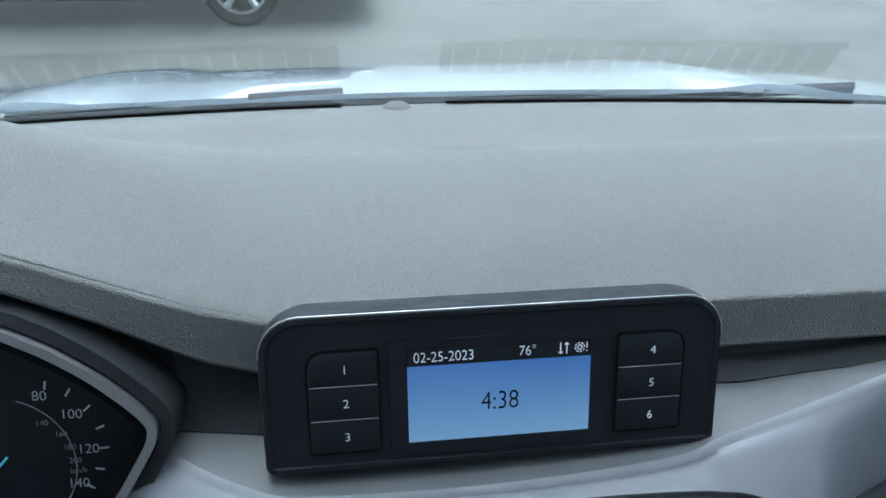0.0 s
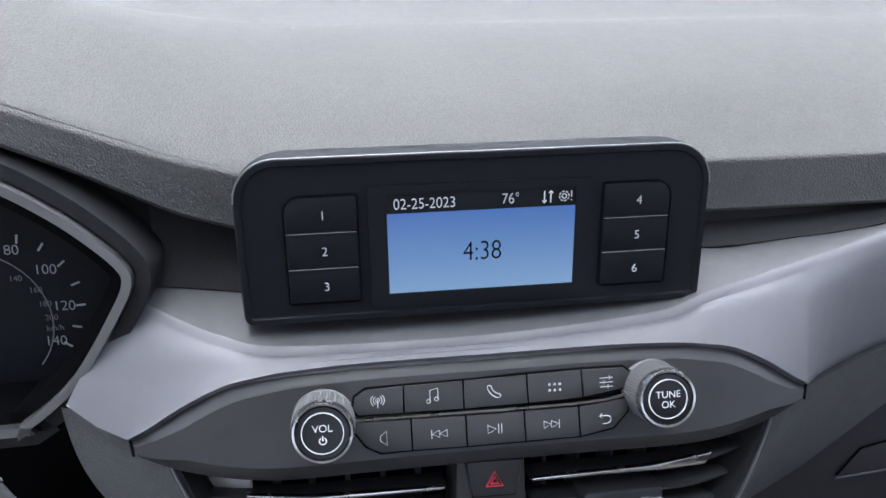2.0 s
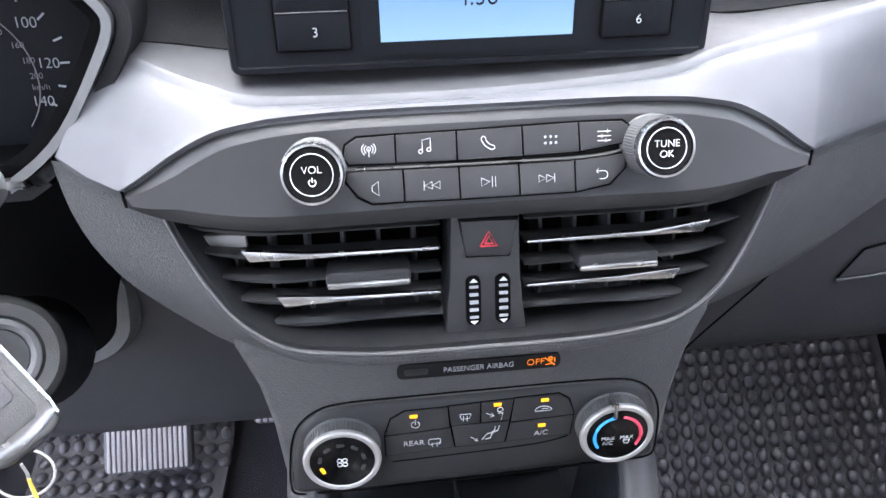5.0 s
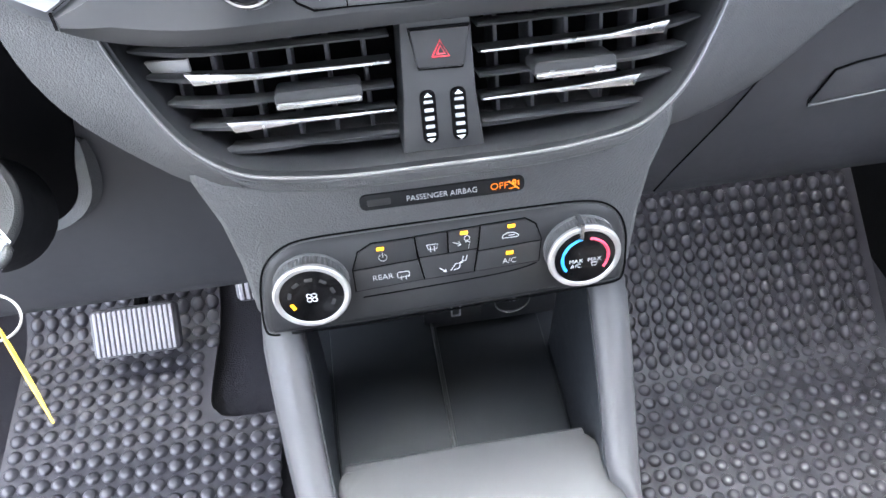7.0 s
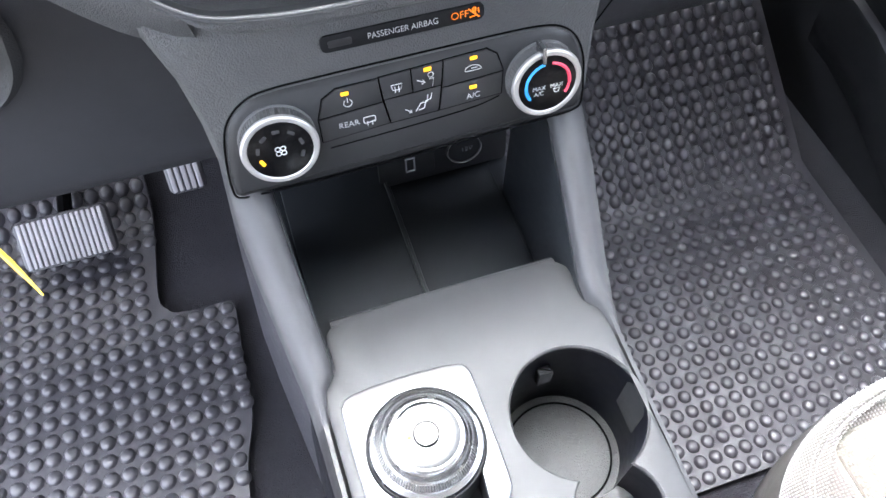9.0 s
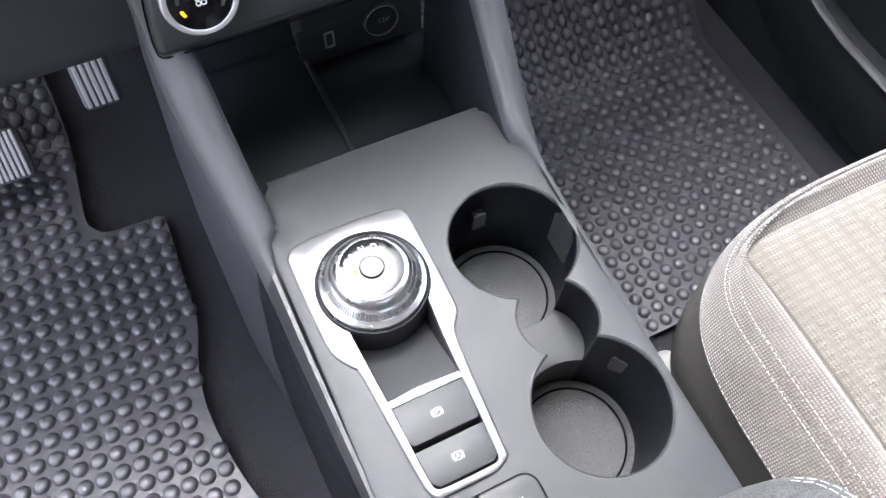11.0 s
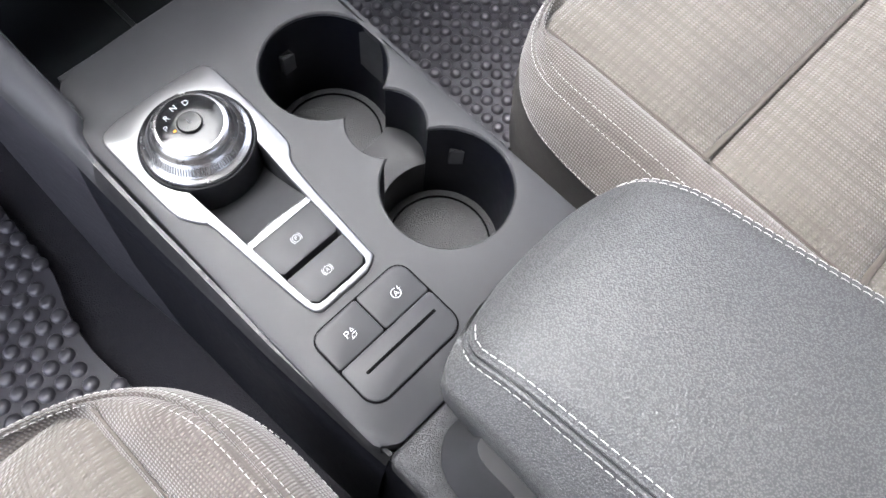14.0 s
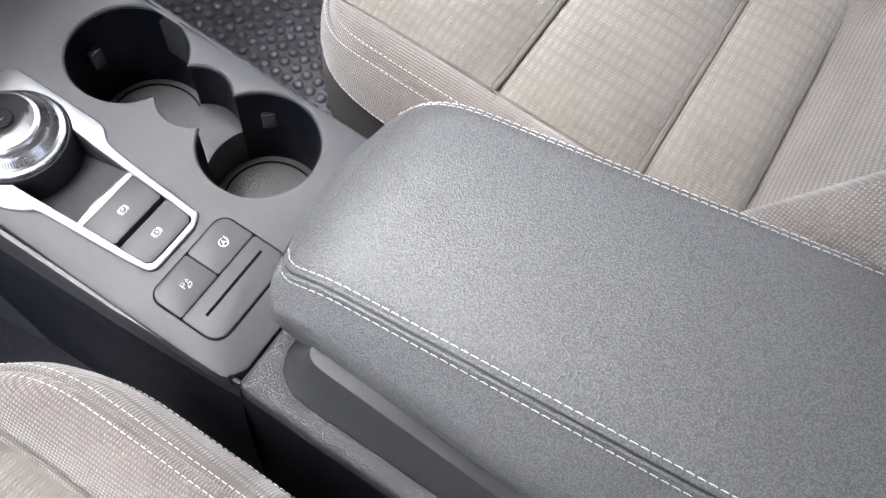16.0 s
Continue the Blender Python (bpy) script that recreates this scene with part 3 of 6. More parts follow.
def shell_rows():
    rows = []
    for u, v in [c for c in bz_line if abs(c[0]) < 0.125]:
        p = VENTS(u, v, 0.004)
        k = rise(abs(u), 0.06, 0.16)
        d = Vector((math.copysign(k, u), 0.0, -1.0 + 0.75 * k)).normalized()
        slim = 1 - 0.85 * rise(abs(u), 0.09, 0.125)  # runs out where the side faces begin
        a = p + d * 0.008 * slim + Vector((0, -0.001, 0))
        b = p + d * 0.014 * slim + Vector((0, 0.012, 0))
        c = b + d * 0.008 + Vector((0, 0.03, -0.004))
        rows.append(smooth([tuple(q) for q in (p, a, b, c, c + Vector((0, 0.09, -0.006)))], 4))
    return rows


part("stack_shell", sheet_of(shell_rows(), 0.004, None, (0, -1, -0.3)), BODY, dash, "dark grained shell below the air vents", 60)


def even(line, n):
    """n points at even steps along a line."""
    pts = [Vector(p) for p in line]
    d = np.concatenate([[0.0], np.cumsum([(b - a).length for a, b in zip(pts, pts[1:])])])
    return [Vector([float(np.interp(x, d, [p[k] for p in pts])) for k in range(3)]) for x in np.linspace(0, d[-1], n)]


# grained wings beside the vents: the passenger's runs on below the silver band
rim_right = even([VENTS(u + 0.001, v, 0.0) for u, v in bz_half if u > 0.108][::-1], 16)
top_edge = even([tuple(rim_right[0])] + smooth([(0.181, 0.2565, 0.645), (0.2, 0.268, 0.6415), (0.222, 0.279, 0.6395), (0.252, 0.292, 0.6385), (0.3, 0.308, 0.6375), (0.36, 0.325, 0.6375), (0.5, 0.36, 0.6395), (0.72, 0.4, 0.6445)], 4), 30)
low_edge = even(smooth([tuple(rim_right[-1] + Vector((0.004, 0.0, -0.004))), (0.132, 0.237, 0.5455), (0.161, 0.256, 0.5315), (0.191, 0.275, 0.522), (0.228, 0.29, 0.526), (0.247, 0.294, 0.5415), (0.283, 0.303, 0.572), (0.33, 0.318, 0.593), (0.45, 0.35, 0.6), (0.72, 0.4, 0.606)], 4), 30)
far = [top_edge[-1].lerp(low_edge[-1], i / 15) for i in range(16)]
rows = []
for j in range(30):
    t = (j / 29) ** 1.0
    col = []
    for i in range(16):
        r = i / 15
        p = top_edge[j] * (1 - r) + low_edge[j] * r + rim_right[i] * (1 - t) + far[i] * t
        p -= (top_edge[0] * (1 - r) + low_edge[0] * r) * (1 - t) + (top_edge[-1] * (1 - r) + low_edge[-1] * r) * t
        col.append(p + Vector((0, 0.003 * (1 - t) ** 6, 0)))
    e = col[-1]
    col += [e + Vector((0.001, 0.004, -0.003)), e + Vector((0.002, 0.02, -0.006)), e + Vector((0.002, 0.06, -0.008))]
    rows.append(col)
part("side_face", sheet_of(rows, 0.004, None, (0, -1, 0)), BODY, dash, "grained face beside the vents and below the trim", 40)
rim_left = even([VENTS(-u - 0.001, v, 0.0) for u, v in bz_half if u > 0.108], 18)
outer_left = even(smooth([(-0.112, 0.235, 0.545), (-0.1242, 0.237, 0.5455), (-0.1447, 0.242, 0.5523), (-0.1609, 0.247, 0.5628), (-0.1779, 0.251, 0.5779), (-0.1933, 0.255, 0.5944), (-0.2045, 0.26, 0.6122), (-0.211, 0.264, 0.63), (-0.214, 0.268, 0.65), (-0.214, 0.27, 0.668)], 4), 18)
rows = [[a.lerp(b, k) + Vector((0, -0.002 * math.sin(math.pi * k), 0)) for k in (0, 0.25, 0.5, 0.75, 0.94)] + [b, b + Vector((-0.0005, 0.004, 0)), b + Vector((0.002, 0.05, 0))] for a, b in zip(rim_left, outer_left)]
part("side_face", sheet_of(rows, 0.004, None, (0, -1, 0)), BODY, dash, "grained face beside the vents", 40)

# glovebox and knee panels
gb = part("glovebox", sheet_of([smooth([(x, 0.335 + 0.02 * (x - 0.2), 0.60), (x, 0.335 + 0.02 * (x - 0.2), 0.5), (x, 0.345, 0.4), (x, 0.38, 0.335), (x, 0.5, 0.31)], 4) for x in np.linspace(0.125, 0.7, 7)], -0.01), DARK, dash, "dark glovebox door", 60)
hp = lambda u, v, w: Vector((0.37 + u, 0.335 + 0.02 * 0.17 - w, 0.485 + v))
part("handle", slab([(-0.057, -0.022), (0.1, -0.006), (0.1, 0.034), (-0.03, 0.0135), (-0.046, 0.0085)], hp, -0.004, 0.003, 0.0015), DARK, gb)
part("handle_edge", tube([hp(-0.058, -0.0235, 0.003), hp(0.1, -0.0075, 0.003)], 0.0013, 6), KNURL, gb)
part("handle_gap", tube([hp(-0.0575, -0.021, 0.0025), hp(-0.047, 0.0095, 0.0025), hp(-0.03, 0.0148, 0.0025), hp(0.1, 0.0355, 0.0025)], 0.0009, 6), BLACK, gb)
part("seam", tube([(0.2, 0.3345, 0.385), (0.212, 0.334, 0.409), (0.245, 0.334, 0.465), (0.262, 0.334, 0.5)], 0.0008, 6), BLACK, gb)
kp = part("knee_panel", sheet_of([smooth([(x, 0.36, 0.64), (x, 0.352, 0.5), (x, 0.352, 0.36), (x, 0.372, 0.295), (x, 0.5, 0.27)], 4) for x in np.linspace(-0.7, -0.125, 7)], -0.01), DARK, dash, "dark plain knee panel", 60)
lip_out = smooth([(-0.233, 0.505), (-0.232, 0.485), (-0.238, 0.456), (-0.256, 0.432), (-0.286, 0.419), (-0.33, 0.419)], 5)
lip_in = smooth([(-0.24, 0.505), (-0.249, 0.482), (-0.258, 0.452), (-0.272, 0.434), (-0.292, 0.424), (-0.33, 0.4205)], 5)
part("opening_rim", sheet_of([[(a[0], 0.3475, a[1]), (0.6 * a[0] + 0.4 * b[0], 0.343, 0.6 * a[1] + 0.4 * b[1]), (b[0], 0.35, b[1])] for a, b in zip(lip_out, lip_in)], 0.003, None, (0, -1, 0)), BODY, kp, "curved rim of the column opening")
part("opening", slab([(-0.45, 0.66), (-0.45, 0.4205)] + lip_in[::-1] + [(-0.225, 0.56), (-0.22, 0.66)], lambda u, v, w: Vector((u, 0.3515 - w, v)), 0.0, 0.0025, 0.0005), BLACK, kp)

# ---- instrument cluster ----
CL = flat((-0.2, 0.304, 0.744), (0, 0.3, 0.95))
cluster = thing("instrument_cluster", (-0.3, 0.3, 0.7), "instrument cluster with white speed figures in a grey rim", "instrument cluster")
edge = smooth([(-0.45, 0.06), (-0.33, 0.055), (-0.25, 0.0425), (-0.2254, 0.0333), (-0.2031, 0.019), (-0.1873, 0.0057), (-0.1745, -0.008), (-0.171, -0.018), (-0.1775, -0.033), (-0.2028, -0.0703), (-0.2301, -0.0928), (-0.2465, -0.0965), (-0.45, -0.1)], 4)
edge = [(u + 0.2, v) for u, v in edge][::-1]
part("dial_face", slab(edge, CL, -0.036, -0.0305, 0.001), MATTE, cluster)
inner = inset(edge, 0.011)
part("rim", ring_of(edge, inset(edge, 0.0045), CL, -0.03, 0.012), BEZEL, cluster, "grey satin rim")
part("inner_rim", ring_of(inset(edge, 0.0046), inner, CL, -0.031, 0.006), BLACK, cluster)
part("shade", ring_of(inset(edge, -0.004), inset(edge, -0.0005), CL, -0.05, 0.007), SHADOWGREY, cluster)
for words, u, v, s in (("80", -0.0405, -0.0105, 0.0078), ("100", -0.0255, -0.022, 0.0078), ("120", -0.019, -0.0428, 0.0078), ("140", -0.0262, -0.0625, 0.0078)):
    lettering("numeral", words, s, moved(CL, u, v, -0.03, -2), DIM, cluster, "white figures")
for u, v, a in ((-0.0325, -0.0062, 80), (-0.0215, -0.011, 55), (-0.0128, -0.0207, 40), (-0.0072, -0.0322, 20), (-0.0062, -0.0443, 2), (-0.0098, -0.0565, -12), (-0.0158, -0.0665, -35)):
    q = moved(CL, u - 0.0045, v + 0.0015, -0.03, a)
    part("tick", slab(rounded(0.005, 0.0011, 0.0003, 2), q, 0, 0.0003, 0.0001), DIM, cluster)
bm = line_icon([arc(-0.066, -0.05, 0.04, -40, 70, 16)], moved(CL, 0, 0, -0.03), 0.0004)
part("inner_scale", bm, FAINT, cluster)
part("needle", line_icon([[(-0.078, -0.0625), (-0.0604, -0.0436)]], moved(CL, 0, 0, -0.029), 0.0007), TEAL, cluster, "pale blue pointer")
for words, u, v in (("140", -0.041, -0.026), ("160", -0.032, -0.033), ("180", -0.0285, -0.041), ("200", -0.0265, -0.049), ("km/h", -0.0255, -0.055)):
    lettering("small_numeral", words, 0.0045, moved(CL, u, v, -0.03), FAINT, cluster)


# ---- display ----
disp = thing("display_unit", (0, 0.29, 0.705), "black display unit with six buttons and a lit blue screen", "display")
out = rounded(0.2365, 0.0845, (0.005, 0.021, 0.021, 0.005), 7, cx=-0.0012, cy=-0.0008)
rows = [[FACE(u * s, v * s2 + dv, w) for u, v in out] for s, s2, dv, w in ((0.8, 0.7, 0.0, -0.03), (0.97, 0.96, 0.001, -0.022), (0.995, 0.99, 0.0, -0.018), (1.0, 1.0, 0.0, -0.012), (1.0, 1.0, 0.0, -0.002))]
rows += [[FACE(u, v, 0.0) for u, v in inset(out, 0.001)], [FACE(u, v, 0.0) for u, v in inset(out, 0.0035)], [FACE(u, v, -0.001) for u, v in inset(out, 0.0042)]]
part("housing", loft(rows, True, True), MATTE, disp, "satin black housing with rounded upper corners")
part("edge_line", tube([FACE(u, v, -0.0008) for u, v in inset(out, 0.0003) if v > 0.01], 0.00045, 5), BEZEL, disp, "thin pale upper edge")
scr_c = -0.005
part("bezel", ring_of(rounded(0.112, 0.062, 0.002, cy=scr_c), rounded(0.0945, 0.0515, 0.0006, cy=scr_c + 0.001), FACE, -0.003, 0.0003), MATTE, disp)
screen = part("screen", slab(rounded(0.0945, 0.0515, 0.0005, 2, cy=scr_c + 0.001), FACE, -0.004, -0.0004, 0.0002), MATTE, disp, "screen with a black status bar above blue")
part("blue_field", slab(rounded(0.094, 0.0415, 0.0003, 2, cy=scr_c - 0.0038), FACE, -0.0004, 0.0, 0.0001), LCD, screen, "lit blue field")
lettering("date", "02-25-2023", 0.0077, moved(FACE, -0.0285, scr_c + 0.0215), WHITE, screen, "white date", 0.86)
lettering("temperature", "76°", 0.0077, moved(FACE, 0.014, scr_c + 0.0218), WHITE, screen, "white temperature", 0.86)
lettering("clock", "4:38", 0.0145, moved(FACE, 0.0, scr_c - 0.0046), GLOSS, screen, "dark time figures", 0.8)
q = moved(FACE, 0.0325, scr_c + 0.022)
bm = line_icon([[(-0.0015, 0.003), (-0.0015, -0.003)], [(-0.0026, -0.0018), (-0.0015, -0.003), (-0.0004, -0.0018)], [(0.0017, -0.003), (0.0017, 0.003)], [(0.0006, 0.0018), (0.0017, 0.003), (0.0028, 0.0018)]], q, 0.00035)
line_icon([arc(0.0085, 0, 0.0024, a, a + 28, 3) for a in range(0, 360, 45)] + [arc(0.0085, 0, 0.0012, 0, 360, 8), [(0.0122, 0.0025), (0.0122, -0.0005)], [(0.0122, -0.0018), (0.0122, -0.0024)]], q, 0.00035, bm)
part("status_icons", bm, WHITE, screen)
for side, nums in ((-1, "123"), (1, "456")):
    for k, n in enumerate(nums):
        cx, cy = side * 0.0788, 0.0135 - 0.0183 * k
        r = (0.001, 0.001, 0.008, 0.001) if side < 0 else (0.001, 0.008, 0.001, 0.001)
        if k:
            r = 0.001
        b = part("button", slab(rounded(0.0345, 0.0175, r, cx=cx, cy=cy), FACE, -0.003, 0.0006, 0.0007), MATTE, disp, "flat black preset button")
        if k:
            part("seam_line", tube([FACE(cx - 0.0168, cy + 0.00915, 0.0006), FACE(cx + 0.0168, cy + 0.00915, 0.0006)], 0.00022, 4), FAINT, b)
        lettering("number", n, 0.0064, moved(FACE, cx + 0.001, cy - 0.0005, 0.0006), WHITE, b)
    part("button_gap", ring_of(rounded(0.0362, 0.0558, (0.002, 0.009, 0.002, 0.002) if side > 0 else (0.002, 0.002, 0.009, 0.002), cx=side * 0.0788, cy=-0.0048), rounded(0.035, 0.0546, (0.002, 0.008, 0.002, 0.002) if side > 0 else (0.002, 0.002, 0.008, 0.002), cx=side * 0.0788, cy=-0.0048), FACE, -0.002, 0.0002), BLACK, disp)

# ---- radio panel ----
radio = thing("radio_panel", (0, 0.24, 0.655), "dark grey radio control panel tapering to pointed ends", "radio panel")


def crowned(at, outline, low, high, edge_w):
    rows = [[at(u, v, low) for u, v in outline], [at(u, v, high - 0.004) for u, v in outline], [at(u, v, high - 0.002) for u, v in inset(outline, 0.0022)], [at(u, v, high) for u, v in inset(outline, edge_w)]]
    return loft(rows, True, True)


def radio_in(d):
    """The panel's outline drawn in by d towards its middle line."""
    out = []
    for u, v in radio_outline:
        lo = float(np.interp(abs(u), [c[0] for c in radio_low], [c[1] for c in radio_low]))
        hi = float(np.interp(abs(u), [c[0] for c in radio_top[::-1]], [c[1] for c in radio_top[::-1]]))
        mid, h = 0.5 * (lo + hi), max(0.5 * (hi - lo), 0.003)
        out.append((u * (1 - 0.4 * d / 0.18), mid + (v - mid) * (1 - min(0.5, d / h))))
    return out


rows = [[RADIO(u, v, w) for u, v in o] for o, w in ((radio_outline, -0.02), (radio_outline, -0.0045), (radio_in(0.0008), -0.0036), (radio_in(0.007), 0.0002), (radio_in(0.0078), 0.0005))]
part("face", loft(rows, True, True), PANEL, radio, "smooth dark face with a bevelled upper edge", 18)
part("seam", tube([RADIO(u, v + 0.0004, -0.0015) for u, v in radio_top[::-1] + radio_low[-1:]], 0.0008, 6), BLACK, radio)
part("seam", tube([RADIO(-u, v + 0.0004, -0.0015) for u, v in radio_top[::-1] + radio_low[-1:]], 0.0008, 6), BLACK, radio)


def key(outline, at, parent, material=PANEL, h=0.0016, name="button", label="flat dark button"):
    """A flat key standing a little proud in a black gap."""
    ob = part(name, slab(outline, at, -0.002, h, 0.0004), material, parent, label)
    part("gap", slab(inset(outline, -0.0006), at, -0.002, h - 0.0008, 0.0001), BLACK, ob)
    return ob


A = 0.0005
top_keys = [
    [(-0.0445, 0.0152), (-0.0442, 0.0283), (-0.062, 0.0277), (-0.0672, 0.0245), (-0.0685, 0.019), (-0.066, 0.0157)][::-1],
    [(-0.0437, 0.0152), (-0.015, 0.0148), (-0.015, 0.0285), (-0.0434, 0.0283)],
    [(-0.0142, 0.0148), (0.0172, 0.015), (0.0168, 0.029), (-0.0142, 0.0285)],
    [(0.018, 0.015), (0.0452, 0.0156), (0.0445, 0.0295), (0.0176, 0.029)],
    [(0.046, 0.0157), (0.0725, 0.0195), (0.071, 0.0255), (0.0665, 0.029), (0.0452, 0.0295)],
]
low_keys = [
    [(-0.0413, 0.0118), (-0.0412, -0.0036), (-0.056, -0.0036), (-0.063, 0.0003), (-0.068, 0.0075), (-0.0675, 0.0122)],
    [(-0.0405, -0.0036), (-0.0142, -0.004), (-0.0144, 0.0113), (-0.0405, 0.0118)],
    [(-0.0134, -0.004), (0.0152, -0.004), (0.0148, 0.0111), (-0.0136, 0.0113)],
    [(0.016, -0.004), (0.043, -0.004), (0.0425, 0.0112), (0.0156, 0.0111)],
    [(0.0438, -0.004), (0.0605, -0.001), (0.068, 0.0065), (0.069, 0.0135), (0.0433, 0.0112)],
]
for o in top_keys:
    if sum(a[0] * b[1] - b[0] * a[1] for a, b in zip(o, o[1:] + o[:1])) < 0:
        o.reverse()
for o in low_keys:
    if sum(a[0] * b[1] - b[0] * a[1] for a, b in zip(o, o[1:] + o[:1])) < 0:
        o.reverse()


def tri(cx, cy, s, d=1):
    return [(cx - d * s, cy + s), (cx + d * s, cy), (cx - d * s, cy - s), (cx - d * s, cy + s)]


icons_top = [
    [arc(0, 0, 0.0012, 0, 360, 8), arc(0, 0, 0.0026, -55, 55, 6), arc(0, 0, 0.0026, 125, 235, 6), arc(0, 0, 0.004, -50, 50, 6), arc(0, 0, 0.004, 130, 230, 6), [(0, 0), (0, -0.0045)]],
    [[(-0.002, -0.003), (-0.002, 0.0035), (0.0028, 0.0045), (0.0028, -0.002)], arc(-0.003, -0.003, 0.0012, 0, 360, 8), arc(0.0018, -0.002, 0.0012, 0, 360, 8)],
    [smooth([(-0.0032, 0.0038), (-0.004, 0.002), (-0.002, -0.0015), (0.0015, -0.004), (0.0038, -0.0035), (0.0035, -0.002), (0.0018, -0.0015), (-0.001, 0.001), (-0.0015, 0.003), (-0.0032, 0.0038)], 3)],
    [arc(dx * 0.0032, dy * 0.0036 - 0.0005, 0.0006, 0, 360, 6) for dx in (-1, 0, 1) for dy in (-0.5, 0.5)],
    [[(-0.004, d), (0.004, d)] for d in (-0.0027, 0, 0.0027)] + [[(x, d - 0.0013), (x, d + 0.0013)] for x, d in ((0.001, -0.0027), (-0.0015, 0), (0.002, 0.0027))],
]
icons_low = [
    [[(-0.002, -0.0015), (-0.002, 0.0015), (0.0018, 0.0042), (0.0018, -0.0042), (-0.002, -0.0015)]],
    [[(-0.0045, 0.0027), (-0.0045, -0.0027)], tri(-0.002, 0, 0.0022, -1), tri(0.0026, 0, 0.0022, -1)],
    [tri(-0.0022, 0, 0.0025), [(0.0018, 0.003), (0.0018, -0.003)], [(0.0037, 0.003), (0.0037, -0.003)]],
    [tri(-0.0028, 0, 0.0022), tri(0.0018, 0, 0.0022), [(0.0045, 0.0027), (0.0045, -0.0027)]],
    [[(-0.003, 0.0024), (0.0016, 0.0024)] + arc(0.0016, 0, 0.0024, 90, -90, 6) + [(-0.001, -0.0024)], [(-0.0016, 0.0038), (-0.003, 0.0024), (-0.0016, 0.001)]],
]
cx_top, cx_low = (-0.0565, -0.0295, 0.0005, 0.031, 0.0575), (-0.0545, -0.0275, 0.0005, 0.029, 0.056)
for keys, icons, cxs, cy in ((top_keys, icons_top, cx_top, 0.0222), (low_keys, icons_low, cx_low, 0.0033)):
    for o, ic, cx in zip(keys, icons, cxs):
        b = key(o, moved(RADIO, 0, 0, A), radio)
        part("icon", line_icon([[(u * 0.82, v * 0.82) for u, v in st] for st in ic], moved(RADIO, cx, cy + 0.0002, A + 0.0016), 0.00021), WHITE, b, "thin white symbol")
part("strip", tube([RADIO(u, v, 0.0015) for u, v in smooth([(-0.069, 0.0131), (-0.04, 0.0129), (0.0, 0.0126), (0.04, 0.0126), (0.06, 0.0138), (0.071, 0.0162)], 4)], 0.00085, 6), RINGMETAL, radio, "thin bright strip between the button rows")


def knob(name, at, r, h, parent, cap_r, flare=1.0, ring=None):
    """A round control: ribbed grey skirt, bright ring of flare times its radius, gloss cap."""
    f = r * flare
    k = part(name, turned([(r * 1.04, -0.002), (r * 1.04, 0.001), (r * 1.0, 0.0015), (r * 0.985, h * 0.82)], at, 48), KNURL, parent, "round knob with a bright ring and gloss black cap")
    bm = bmesh.new()
    for i in range(64):
        a = 2 * math.pi * i / 64
        tube([at(r * 1.005 * math.cos(a), r * 1.005 * math.sin(a), 0.002), at(r * 0.99 * math.cos(a), r * 0.99 * math.sin(a), h * 0.72)], 0.0004, 4, bm=bm)
    part("ribs", bm, KNURL, k)
    part("ring", turned([(r * 0.97, h * 0.72), (f * 0.985, h * 0.76), (f, h * 0.83), (f * 0.985, h * 0.94), (f * 0.945, h), (cap_r * 1.03, h * 0.99), (cap_r, h * 0.94), (cap_r, h * 0.88)], at, 56, caps=False), ring or RINGMETAL, k, "bright satin ring")
    part("cap", turned([(cap_r, h * 0.8), (cap_r, h * 0.955), (cap_r * 0.96, h * 0.975)], at, 40), GLOSS, k, "gloss black cap")
    return k


for cx, cy, words in ((-0.0826, 0.0142, ("VOL", "")), (0.0815, 0.0168, ("TUNE", "OK"))):
    at = moved(RADIO, cx, cy, 0)
    k = knob("knob", at, 0.0146, 0.0215, radio, 0.0124, 1.0, CHROME)
    up = moved(at, 0, 0, 0.0211)
    part("line_ring", turned([(0.0093, -0.0003), (0.0093, 0.0003), (0.0097, 0.0003), (0.0097, -0.0003)], up, 40, caps=False), WHITE, k)
    lettering("words", words[0], 0.0048, moved(up, 0, 0.0021), WHITE, k)
    if words[1]:
        lettering("words", words[1], 0.0048, moved(up, 0, -0.0028), WHITE, k)
    else:
        part("icon", line_icon([arc(0, -0.0035, 0.0016, 120, 420, 10), [(0, -0.0012), (0, -0.0035)]], up, 0.00028), WHITE, k)

# ---- air vents ----
cavity = thing("vent_housing", (0, 0.25, 0.6), "black recess with a grey metal rim round both air vents", "vent housing")
ci = inset(mirrored([(max(0, u - 0.004), v) for u, v in bz_half] + [(0.0, 0.06)]), 0.002)
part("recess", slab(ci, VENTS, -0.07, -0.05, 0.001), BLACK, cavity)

def line_in(d):
    c = [(u, v) for u, v in bz_line]
    out = []
    for i, (u, v) in enumerate(c):
        a, b = Vector(c[max(0, i - 1)]), Vector(c[min(len(c) - 1, i + 1)])
        t = (b - a).normalized()
        out.append((u - t.y * d, v + t.x * d))
    return out
l0, l1, l2, l3 = line_in(-0.0012), line_in(0.0008), line_in(0.0022), line_in(0.0075)
part("rim", loft([[VENTS(u, v, w) for u, v in l] for l, w in ((l0, 0.0), (l0, 0.0062), (line_in(-0.0006), 0.007), (l1, 0.007), (l2, 0.0055), (l2, 0.0))]), VENTRIM, cavity, "thin dull metal rim")
# the glint on the rim, added as a bright metal tube
part("rim_glint", tube([VENTS(u, v, 0.0069) for u, v in line_in(0.0014)], 0.0006, 5), BEZEL, cavity, "fine bright line for the rim's glint")
